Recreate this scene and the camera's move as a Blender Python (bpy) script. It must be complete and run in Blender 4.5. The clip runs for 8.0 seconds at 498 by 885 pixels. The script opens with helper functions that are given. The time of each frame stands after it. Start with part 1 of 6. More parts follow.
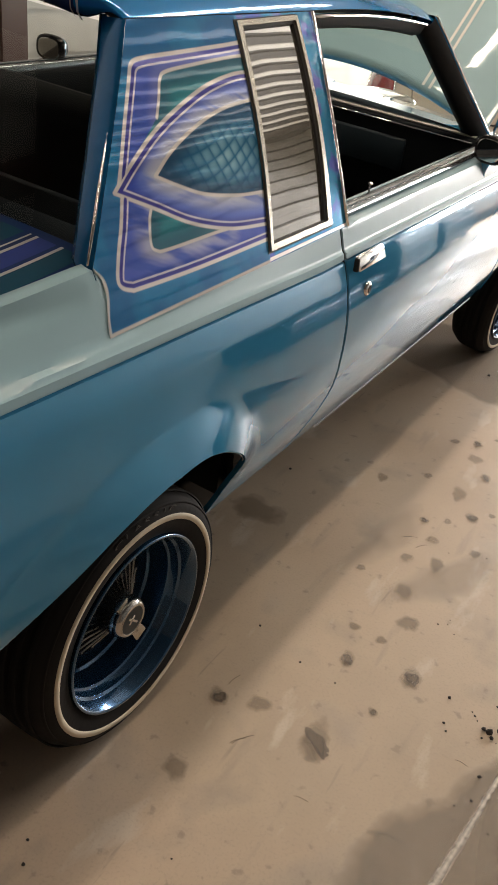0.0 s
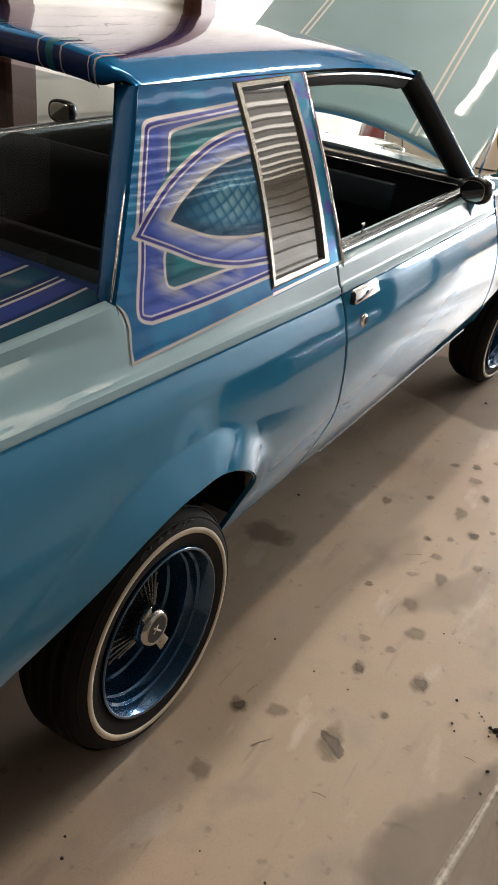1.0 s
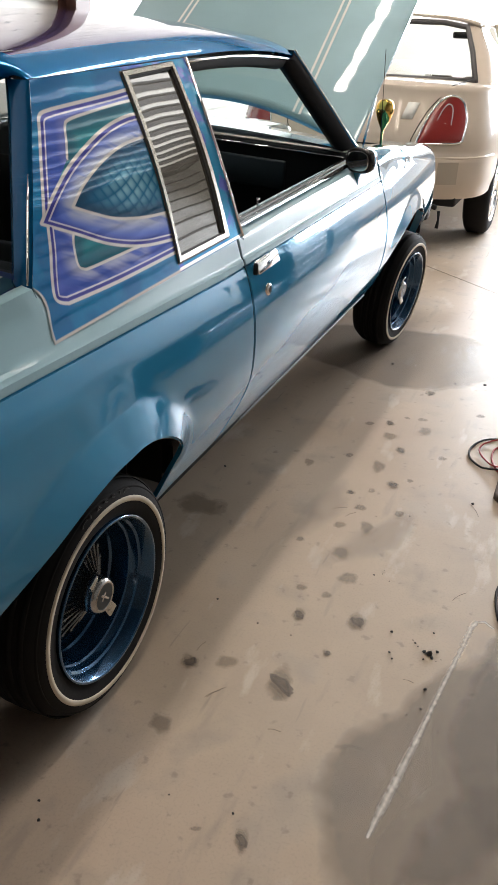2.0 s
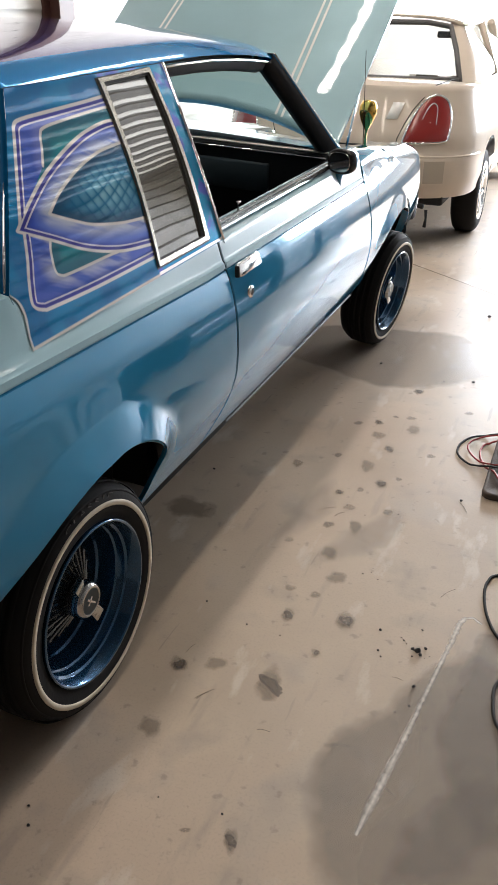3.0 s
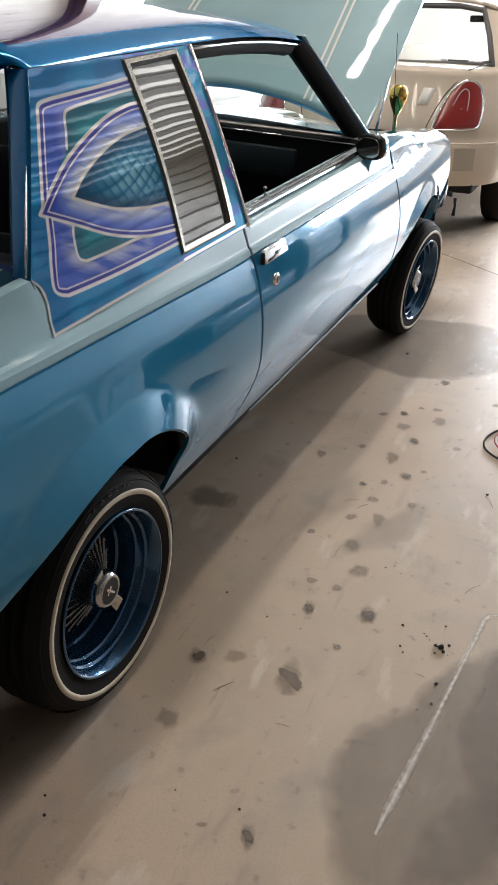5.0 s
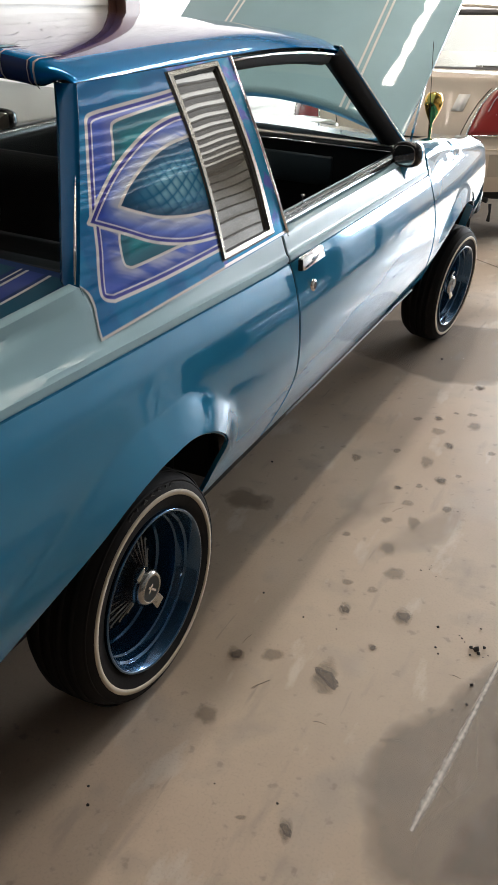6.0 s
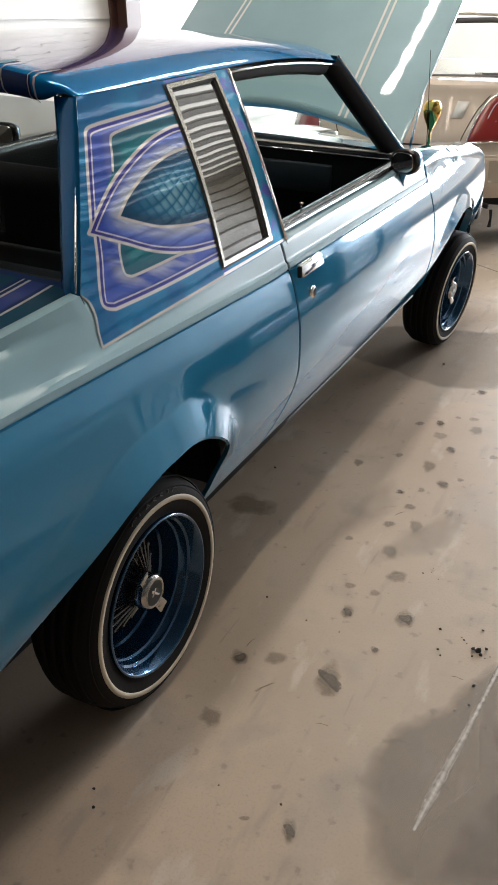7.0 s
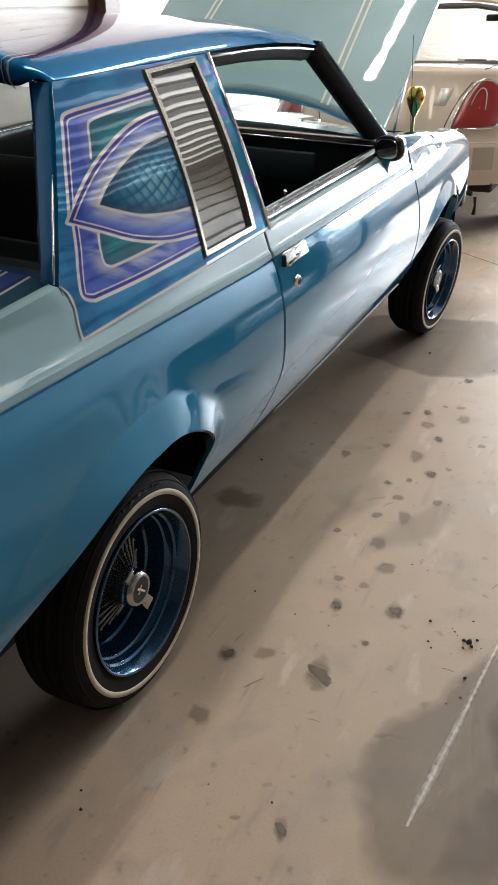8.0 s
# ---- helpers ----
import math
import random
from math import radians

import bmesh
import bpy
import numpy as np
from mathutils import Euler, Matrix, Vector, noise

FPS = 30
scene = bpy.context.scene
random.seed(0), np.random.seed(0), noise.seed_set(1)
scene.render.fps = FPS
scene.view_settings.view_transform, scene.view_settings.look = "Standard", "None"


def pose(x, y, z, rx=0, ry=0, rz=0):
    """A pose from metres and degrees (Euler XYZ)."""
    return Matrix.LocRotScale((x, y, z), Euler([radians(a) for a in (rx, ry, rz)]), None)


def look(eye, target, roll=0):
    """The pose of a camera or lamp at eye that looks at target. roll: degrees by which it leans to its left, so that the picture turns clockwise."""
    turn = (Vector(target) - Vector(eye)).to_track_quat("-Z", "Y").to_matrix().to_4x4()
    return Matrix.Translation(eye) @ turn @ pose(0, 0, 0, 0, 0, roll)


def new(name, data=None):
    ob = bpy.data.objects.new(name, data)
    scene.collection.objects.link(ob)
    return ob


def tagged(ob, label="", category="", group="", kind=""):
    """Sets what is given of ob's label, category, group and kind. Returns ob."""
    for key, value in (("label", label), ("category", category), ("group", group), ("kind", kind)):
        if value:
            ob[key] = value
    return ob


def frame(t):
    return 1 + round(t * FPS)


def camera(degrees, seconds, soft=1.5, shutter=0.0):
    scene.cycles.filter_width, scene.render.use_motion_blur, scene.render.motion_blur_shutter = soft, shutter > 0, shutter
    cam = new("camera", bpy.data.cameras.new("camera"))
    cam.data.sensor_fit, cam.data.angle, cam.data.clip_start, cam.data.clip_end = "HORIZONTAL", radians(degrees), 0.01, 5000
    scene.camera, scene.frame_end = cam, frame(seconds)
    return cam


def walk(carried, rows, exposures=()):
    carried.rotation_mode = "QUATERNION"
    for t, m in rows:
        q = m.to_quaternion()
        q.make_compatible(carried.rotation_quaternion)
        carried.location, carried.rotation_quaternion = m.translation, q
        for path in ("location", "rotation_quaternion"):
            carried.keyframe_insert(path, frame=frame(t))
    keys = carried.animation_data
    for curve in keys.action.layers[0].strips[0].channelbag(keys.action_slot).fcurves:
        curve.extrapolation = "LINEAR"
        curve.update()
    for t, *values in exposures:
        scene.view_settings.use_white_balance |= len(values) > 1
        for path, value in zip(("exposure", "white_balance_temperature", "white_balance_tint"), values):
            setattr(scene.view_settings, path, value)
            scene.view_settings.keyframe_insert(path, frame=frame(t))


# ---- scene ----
cam = camera(33.73, 8.0)
PATH = [
    (0, (0.7418, -1.0634, 1.5298), (-0.0432, 0.4700, 0.5137), 7.754),
    (0.5, (0.8055, -1.1234, 1.5433), (-0.0048, 0.4235, 0.5683), 7.119),
    (1, (0.8154, -1.2080, 1.5514), (-0.0198, 0.3588, 0.6309), 5.456),
    (1.5, (0.8333, -1.3183, 1.5505), (0.1375, 0.3025, 0.6078), 2.711),
    (2, (0.8735, -1.3293, 1.5417), (0.2115, 0.3157, 0.6167), 1.989),
    (3.5, (0.9181, -1.3097, 1.5444), (0.2580, 0.3401, 0.6266), 0.121),
    (4, (0.9208, -1.2903, 1.5359), (0.2622, 0.3544, 0.6079), -0.103),
    (4.5, (0.9011, -1.2850, 1.5285), (0.2206, 0.3434, 0.5875), 0.381),
    (6, (0.8982, -1.3409, 1.5438), (0.1230, 0.2501, 0.6123), -0.052),
    (6.5, (0.9002, -1.3600, 1.5452), (0.0824, 0.2146, 0.6223), -0.740),
    (7, (0.9241, -1.3581, 1.5471), (0.1296, 0.2343, 0.6344), -0.943),
    (7.5, (0.9204, -1.3556, 1.5415), (0.1419, 0.2430, 0.6257), -1.200),
    (8, (0.9104, -1.3255, 1.5328), (0.1495, 0.2720, 0.6006), -1.232),
]
walk(cam, [(t, look(e, a, r)) for t, e, a, r in PATH], exposures=[
    (0.0, -0.17, 7800, 16), (0.7, -0.17, 7500, 16), (1.5, -0.13, 7050, 14), (2.0, -0.10, 6750, 13), (4.5, -0.15, 6600, 13), (6.0, -0.19, 6700, 12), (8.0, -0.16, 6700, 12)])

# ---- light ----
world = bpy.data.worlds.new("world")
scene.world = world
world.use_nodes = True
wn = world.node_tree.nodes
sky = wn.new("ShaderNodeTexSky")
sky.sky_type, sky.sun_disc = "NISHITA", False
sky.sun_elevation, sky.sun_rotation = radians(41), radians(191)
wn["Background"].inputs["Strength"].default_value = 0.15
world.node_tree.links.new(sky.outputs[0], wn["Background"].inputs["Color"])
sun = new("sun", bpy.data.lights.new("sun", "SUN"))
sun.data.energy, sun.data.angle, sun.data.color = 5.0, radians(0.5), (1.0, 0.95, 0.88)
sun.matrix_basis = look((-2, -10, 9), (0, 0, 0))


def area(name, at, to, sx, sy, watts, color=(1, 1, 1)):
    lamp = new(name, bpy.data.lights.new(name, "AREA"))
    lamp.data.shape, lamp.data.size, lamp.data.size_y = "RECTANGLE", sx, sy
    lamp.data.energy, lamp.data.color = watts, color
    lamp.matrix_basis = look(at, to)
    return lamp


area("door_light", (1.2, 10.45, 1.80), (0.9, 2.0, 0.0), 6.6, 1.5, 1480, (0.84, 0.92, 1.0))
area("strip_lamp_a", (-0.98, 0.95, 4.80), (-0.98, 0.95, 0), 0.14, 4.2, 29, (1, 0.90, 0.78))
area("strip_lamp_b", (-0.74, 5.2, 4.80), (-0.74, 5.2, 0), 0.14, 4.0, 64, (1, 0.92, 0.82))
area("strip_lamp_c", (0.36, 2.0, 4.80), (0.36, 2.0, 0), 0.14, 6.3, 37, (1, 0.90, 0.78))


# ---- materials ----
def mat(name, color, rough=0.5, metal=0.0, coat=0.0):
    m = bpy.data.materials.new(name)
    m.use_nodes = True
    b = m.node_tree.nodes["Principled BSDF"]
    b.inputs["Base Color"].default_value = (*color, 1)
    b.inputs["Roughness"].default_value = rough
    b.inputs["Metallic"].default_value = metal
    b.inputs["Coat Weight"].default_value = coat
    b.inputs["Coat Roughness"].default_value = 0.03
    return m


def nodes_of(m):
    return m.node_tree.nodes, m.node_tree.links, m.node_tree.nodes["Principled BSDF"]


def noisy(m, c1, c2, scale, detail=6, lo=0.35, hi=0.65, coord="Object"):
    """Two colours mixed by noise at the given scale; returns the colour socket."""
    n, l, b = nodes_of(m)
    tc = n.new("ShaderNodeTexCoord")
    t = n.new("ShaderNodeTexNoise")
    t.inputs["Scale"].default_value, t.inputs["Detail"].default_value = scale, detail
    l.new(tc.outputs[coord], t.inputs["Vector"])
    r = n.new("ShaderNodeValToRGB")
    r.color_ramp.elements[0].position, r.color_ramp.elements[1].position = lo, hi
    r.color_ramp.elements[0].color, r.color_ramp.elements[1].color = (*c1, 1), (*c2, 1)
    l.new(t.outputs["Fac"], r.inputs["Fac"])
    l.new(r.outputs["Color"], b.inputs["Base Color"])
    return r.outputs["Color"]


def bumpy(m, scale, strength, dist=0.01, detail=4, target="Normal"):
    n, l, b = nodes_of(m)
    tc = n.new("ShaderNodeTexCoord")
    t = n.new("ShaderNodeTexNoise")
    t.inputs["Scale"].default_value, t.inputs["Detail"].default_value = scale, detail
    l.new(tc.outputs["Object"], t.inputs["Vector"])
    bu = n.new("ShaderNodeBump")
    bu.inputs["Strength"].default_value, bu.inputs["Distance"].default_value = strength, dist
    l.new(t.outputs["Fac"], bu.inputs["Height"])
    l.new(bu.outputs["Normal"], b.inputs[target])
    return bu


def concrete():
    """Worn, sealed concrete: broad stains, fine speckle, scuffs and slight gloss changes."""
    m = mat("sealed concrete", (0.4, 0.36, 0.3), 0.5)
    n, l, b = nodes_of(m)
    tc = n.new("ShaderNodeTexCoord")

    def tex(scale, detail, lo, hi, stretch=None):
        src = tc.outputs["Object"]
        if stretch:
            mp = n.new("ShaderNodeMapping")
            mp.inputs["Scale"].default_value = stretch[:3]
            mp.inputs["Rotation"].default_value = (0, 0, radians(stretch[3]))
            l.new(src, mp.inputs["Vector"])
            src = mp.outputs[0]
        t = n.new("ShaderNodeTexNoise")
        t.inputs["Scale"].default_value, t.inputs["Detail"].default_value = scale, detail
        l.new(src, t.inputs["Vector"])
        r = n.new("ShaderNodeMapRange")
        r.inputs["From Min"].default_value, r.inputs["From Max"].default_value = lo, hi
        l.new(t.outputs["Fac"], r.inputs["Value"])
        return r.outputs[0]

    def mix(fac, a, c, k=1.0, mode="MIX"):
        x = n.new("ShaderNodeMix")
        x.data_type, x.blend_type = "RGBA", mode
        s = n.new("ShaderNodeMath")
        s.operation = "MULTIPLY"
        s.inputs[1].default_value = k
        l.new(fac, s.inputs[0])
        l.new(s.outputs[0], x.inputs[0])
        for sock, v in ((x.inputs[6], a), (x.inputs[7], c)):
            if isinstance(v, tuple):
                sock.default_value = (*v, 1)
            else:
                l.new(v, sock)
        return x.outputs[2]

    broad = tex(1.3, 5, 0.38, 0.62)
    col = mix(broad, (0.41, 0.318, 0.232), (0.52, 0.418, 0.315))
    col = mix(tex(0.8, 4, 0.45, 0.68), col, (0.47, 0.345, 0.262), 0.5)
    col = mix(tex(5.5, 8, 0.55, 0.72), col, (0.33, 0.27, 0.215), 0.6)
    col = mix(tex(2.6, 7, 0.56, 0.66), col, (0.38, 0.325, 0.275), 0.45)
    col = mix(tex(9, 6, 0.60, 0.68, (1.0, 0.35, 1.0, 20)), col, (0.60, 0.54, 0.47), 0.5)
    col = mix(tex(150, 3, 0.52, 0.75), col, (0.27, 0.23, 0.19), 0.28)
    col = mix(tex(30, 3, 0.70, 0.74, (1.0, 0.08, 1.0, -35)), col, (0.24, 0.20, 0.17), 0.5)
    col = mix(tex(14, 6, 0.60, 0.70, (1.0, 0.22, 1.0, 62)), col, (0.26, 0.215, 0.18), 0.35)
    col = mix(tex(22, 9, 0.64, 0.70), col, (0.22, 0.175, 0.14), 0.45)
    l.new(col, b.inputs["Base Color"])
    r = n.new("ShaderNodeMapRange")
    r.inputs["To Min"].default_value, r.inputs["To Max"].default_value = 0.36, 0.60
    l.new(broad, r.inputs["Value"])
    l.new(r.outputs[0], b.inputs["Roughness"])
    bu = n.new("ShaderNodeBump")
    bu.inputs["Strength"].default_value, bu.inputs["Distance"].default_value = 0.25, 0.002
    t = n.new("ShaderNodeTexNoise")
    t.inputs["Scale"].default_value, t.inputs["Detail"].default_value = 45, 8
    l.new(tc.outputs["Object"], t.inputs["Vector"])
    l.new(t.outputs["Fac"], bu.inputs["Height"])
    l.new(bu.outputs["Normal"], b.inputs["Normal"])
    return m


def decal(name, color, rough, alpha, ragged=0.5, scale=14.0, edge=0.66, ring=0.0):
    """A thin stain: opaque at the middle, ragged and fading to nothing at its rim (the UV map holds the distance from the middle)."""
    m = mat(name, color, rough)
    n, l, b = nodes_of(m)
    uv = n.new("ShaderNodeUVMap")
    sep = n.new("ShaderNodeSeparateXYZ")
    l.new(uv.outputs[0], sep.inputs[0])
    tc = n.new("ShaderNodeTexCoord")
    t = n.new("ShaderNodeTexNoise")
    t.inputs["Scale"].default_value, t.inputs["Detail"].default_value = scale, 6
    l.new(tc.outputs["Object"], t.inputs["Vector"])
    a = n.new("ShaderNodeMath")
    a.operation = "MULTIPLY_ADD"
    l.new(t.outputs["Fac"], a.inputs[0])
    a.inputs[1].default_value = ragged
    l.new(sep.outputs["X"], a.inputs[2])
    r = n.new("ShaderNodeMapRange")
    r.inputs["From Min"].default_value, r.inputs["From Max"].default_value = 1.0, edge
    r.inputs["To Min"].default_value, r.inputs["To Max"].default_value = 0.0, alpha
    l.new(a.outputs[0], r.inputs["Value"])
    out = r.outputs[0]
    if ring:
        # a darker dried line just inside the rim
        c = n.new("ShaderNodeValToRGB")
        e = c.color_ramp.elements
        e[0].position, e[0].color = edge - 0.16, (0, 0, 0, 1)
        e[1].position, e[1].color = 0.99, (0, 0, 0, 1)
        k = e.new(edge + 0.02)
        k.color = (ring, ring, ring, 1)
        l.new(a.outputs[0], c.inputs["Fac"])
        q = n.new("ShaderNodeMath")
        q.operation, q.use_clamp = "ADD", True
        l.new(out, q.inputs[0])
        l.new(c.outputs["Color"], q.inputs[1])
        out = q.outputs[0]
    l.new(out, b.inputs["Alpha"])
    return m


def car_paint(name, color, rough=0.55, metal=0.0, wave=0.05, coat=1.0, ior=1.5):
    """Pigment under a sharp, slightly wavy clear lacquer."""
    m = mat(name, color, rough, metal, coat)
    noisy(m, [c * 0.95 for c in color], [min(1, c * 1.05) for c in color], 3.0, 3)
    bu = bumpy(m, 5.0, wave, 0.02, 2, "Coat Normal")
    n, l, b = nodes_of(m)
    l.new(bu.outputs["Normal"], b.inputs["Normal"])
    b.inputs["Specular IOR Level"].default_value = 0.1
    b.inputs["Coat IOR"].default_value, b.inputs["Coat Roughness"].default_value = ior, 0.012
    return m


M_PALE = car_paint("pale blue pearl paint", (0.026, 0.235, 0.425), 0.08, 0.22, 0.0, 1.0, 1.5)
M_BLUE = car_paint("candy blue paint", (0.0, 0.24, 0.60), 0.07, 0.35, 0.08, 0.5)
M_HOODP = car_paint("pale teal pearl paint", (0.29, 0.44, 0.485), 0.5, 0.15, 0.11)


def rippled(m, strength):
    """Long shallow ripples of hand-rubbed lacquer, drawn out along the car."""
    n, l, b = nodes_of(m)
    tc, mp, t, bu = n.new("ShaderNodeTexCoord"), n.new("ShaderNodeMapping"), n.new("ShaderNodeTexNoise"), n.new("ShaderNodeBump")
    mp.inputs["Scale"].default_value = (1.0, 1.2, 22.0)
    mp.inputs["Rotation"].default_value = (radians(-12), 0, 0)
    t.inputs["Scale"].default_value, t.inputs["Detail"].default_value = 1.6, 2
    bu.inputs["Strength"].default_value, bu.inputs["Distance"].default_value = strength, 0.01
    l.new(tc.outputs["Object"], mp.inputs["Vector"])
    l.new(mp.outputs[0], t.inputs["Vector"])
    l.new(t.outputs["Fac"], bu.inputs["Height"])
    l.new(bu.outputs["Normal"], b.inputs["Coat Normal"])
    l.new(bu.outputs["Normal"], b.inputs["Normal"])


rippled(M_PALE, 0.012)
# paler copy of the body paint, standing in for light from above
M_UPLIT = car_paint("pale teal body paint lightened for overhead light", (0.255, 0.425, 0.49), 0.6, 0.0, 0.02)
nodes_of(M_UPLIT)[2].inputs["Coat Roughness"].default_value = 0.25
M_TAN = car_paint("champagne paint", (0.62, 0.53, 0.435), 0.5, 0.0, 0.03, 0.4)
M_BLACK = mat("black rubber", (0.010, 0.010, 0.010), 0.7)
M_DARK = mat("dark trim", (0.017, 0.017, 0.018), 0.6)
M_DARK.node_tree.nodes["Principled BSDF"].inputs["Specular IOR Level"].default_value = 0.2
M_LETTER = mat("raised rubber lettering", (0.035, 0.035, 0.034), 0.5)
M_CHROME = mat("chrome", (0.82, 0.82, 0.82), 0.10, 1.0)
M_WHITEWALL = mat("whitewall rubber", (0.60, 0.52, 0.41), 0.6)
noisy(M_WHITEWALL, (0.55, 0.47, 0.36), (0.64, 0.56, 0.45), 12, 5)
M_RIM = mat("candy blue rim", (0.009, 0.075, 0.172), 0.22, 0.7, 1.0)


def clear_glass(name, tint):
    """Thin sheet glass: clear straight through, with a mirror gloss that grows at a glancing angle."""
    m = mat(name, (1, 1, 1))
    n, l, b = nodes_of(m)
    n.remove(b)
    t, g, f, x = n.new("ShaderNodeBsdfTransparent"), n.new("ShaderNodeBsdfGlossy"), n.new("ShaderNodeLayerWeight"), n.new("ShaderNodeMixShader")
    t.inputs["Color"].default_value = (*tint, 1)
    g.inputs["Roughness"].default_value = 0.0
    f.inputs["Blend"].default_value = 0.5
    p, q = n.new("ShaderNodeMath"), n.new("ShaderNodeMath")
    p.operation, q.operation = "POWER", "MULTIPLY_ADD"
    p.inputs[1].default_value = 5.0
    q.inputs[1].default_value, q.inputs[2].default_value = 0.90, 0.025
    l.new(f.outputs["Facing"], p.inputs[0])
    l.new(p.outputs[0], q.inputs[0])
    l.new(q.outputs[0], x.inputs[0])
    l.new(t.outputs[0], x.inputs[1])
    l.new(g.outputs[0], x.inputs[2])
    l.new(x.outputs[0], n["Material Output"].inputs["Surface"])
    return m


M_GLASS = clear_glass("clear glass", (0.86, 0.93, 0.91))
M_BACKGLASS = clear_glass("smoked glass", (0.50, 0.52, 0.50))
M_WHITE = mat("white paint line", (0.75, 0.74, 0.70), 0.35, 0, 1.0)
M_CLOTH = mat("dark blue vinyl", (0.010, 0.014, 0.017), 0.75)
nodes_of(M_CLOTH)[2].inputs["Specular IOR Level"].default_value = 0.2
M_GLOVE = mat("dark teal plastic", (0.030, 0.052, 0.068), 0.5)
# pale colour stands for daylight glare along the windshield's foot
M_GLARE = mat("dash top paled for daylight glare", (0.5, 0.5, 0.46), 0.5)
noisy(M_GLARE, (0.42, 0.43, 0.39), (0.58, 0.58, 0.54), 14, 5)
M_SIDING = mat("white siding", (0.74, 0.72, 0.68), 0.5)
noisy(M_SIDING, (0.56, 0.545, 0.515), (0.66, 0.645, 0.615), 2.5, 5)
# white of the added outdoor backdrop
M_YARD = mat("white backdrop wall", (0.8, 0.79, 0.77), 0.8)
noisy(M_YARD, (0.77, 0.76, 0.74), (0.84, 0.83, 0.81), 0.8, 6)
# dark brown chosen so that the unseen end wall bounces little light
M_ENDWALL = mat("dark brown end wall", (0.09, 0.065, 0.045), 0.7)
noisy(M_ENDWALL, (0.06, 0.042, 0.03), (0.12, 0.085, 0.06), 3, 7)
M_CEIL = mat("grey ceiling", (0.12, 0.12, 0.115), 0.6)
M_STEEL = mat("bare galvanised siding", (0.36, 0.36, 0.35), 0.55)
noisy(M_STEEL, (0.38, 0.38, 0.37), (0.47, 0.47, 0.46), 3, 5)
M_CABINET = mat("dark blue enamel", (0.012, 0.05, 0.085), 0.4)
M_POST = mat("brown steel post", (0.10, 0.045, 0.035), 0.5)
M_GIRT = mat("dark steel girt", (0.035, 0.03, 0.028), 0.5)
M_GIRTPALE = mat("galvanised girt", (0.06, 0.058, 0.055), 0.5)
M_FLOOR = concrete()
M_OIL = decal("oil stain", (0.200, 0.148, 0.100), 0.45, 0.40, 0.65, 26, 0.72)
M_OILCORE = decal("fresh oil", (0.105, 0.074, 0.052), 0.4, 0.42, 0.80, 32, 0.88, 0.45)
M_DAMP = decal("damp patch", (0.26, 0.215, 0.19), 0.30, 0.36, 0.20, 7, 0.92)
M_GRIME = decal("grey grime", (0.245, 0.205, 0.165), 0.45, 0.46, 0.35, 7, 0.86)
M_GRIMELIGHT = decal("light grey grime", (0.27, 0.235, 0.20), 0.45, 0.20, 0.6, 5)
M_CHALK = decal("scraped chalk line", (0.80, 0.76, 0.70), 0.8, 0.9, 0.75, 70, 0.30)
M_CRUMB = mat("black grit", (0.02, 0.017, 0.015), 0.8)
M_MAT = mat("brown rubber mat", (0.045, 0.032, 0.026), 0.75)
noisy(M_MAT, (0.03, 0.022, 0.018), (0.09, 0.065, 0.05), 9, 8)
bumpy(M_MAT, 120, 0.5, 0.004)
M_REDWIRE = mat("red cable", (0.30, 0.02, 0.015), 0.4)
M_GOLD = mat("gold plate", (0.75, 0.48, 0.12), 0.15, 1.0)
M_TINT = mat("tinted reflective glass", (0.105, 0.098, 0.085), 0.02)
nodes_of(M_TINT)[2].inputs["IOR"].default_value = 2.7
bumpy(M_TINT, 5.0, 0.05, 0.02, 0)
M_ROOFP = car_paint("violet roof paint", (0.10, 0.085, 0.30), 0.15, 0.5, 0.07)
nodes_of(M_ROOFP)[2].inputs["Coat IOR"].default_value = 1.6
M_TEALP = car_paint("candy teal paint", (0.01, 0.17, 0.23))
M_SILVERP = car_paint("silver pinstripe paint", (0.55, 0.53, 0.52), 0.3, 0.3)
M_DECKV = car_paint("candy violet-blue stripe paint", (0.022, 0.045, 0.21))
M_DECKT = car_paint("deep teal stripe paint", (0.005, 0.055, 0.10))
M_NAVY = car_paint("candy navy paint", (0.008, 0.03, 0.12))
# darker copy of the candy blue: the rear-facing side's shade is in the colour
M_RETURN = car_paint("candy blue darkened for the shaded return", (0.0, 0.095, 0.25), 0.12, 0.45, 0.03, 0.3)
M_HEADLINER = mat("grey headliner", (0.10, 0.10, 0.10), 0.9)
M_RUBBER = mat("tyre rubber", (0.015, 0.014, 0.014), 0.75)
nodes_of(M_RUBBER)[2].inputs["Specular IOR Level"].default_value = 0.15
bumpy(M_RUBBER, 90, 0.25, 0.003)
M_WIRE = mat("black chrome spoke", (0.20, 0.21, 0.22), 0.25, 1.0)
M_KNOCK = mat("old chrome", (0.50, 0.49, 0.47), 0.16, 1.0)
M_EMBLEM = mat("dark teal enamel", (0.006, 0.018, 0.026), 0.35)
M_SPOKE = mat("dark chrome spoke", (0.30, 0.32, 0.34), 0.2, 1.0)
M_SILL = mat("dull sill trim", (0.07, 0.075, 0.08), 0.5, 0.5)
M_FRAME = mat("polished bright trim", (0.50, 0.47, 0.42), 0.25, 0.85)
M_PANEL = mat("fibreglass roof panel", (0.8, 0.8, 0.76), 0.6)
nodes_of(M_PANEL)[2].inputs["Emission Color"].default_value = (1.0, 0.97, 0.90, 1)
nodes_of(M_PANEL)[2].inputs["Emission Strength"].default_value = 0.75
M_TUBE = mat("lamp diffuser", (0.8, 0.8, 0.8), 0.6)
nodes_of(M_TUBE)[2].inputs["Emission Color"].default_value = (1.0, 0.95, 0.86, 1)
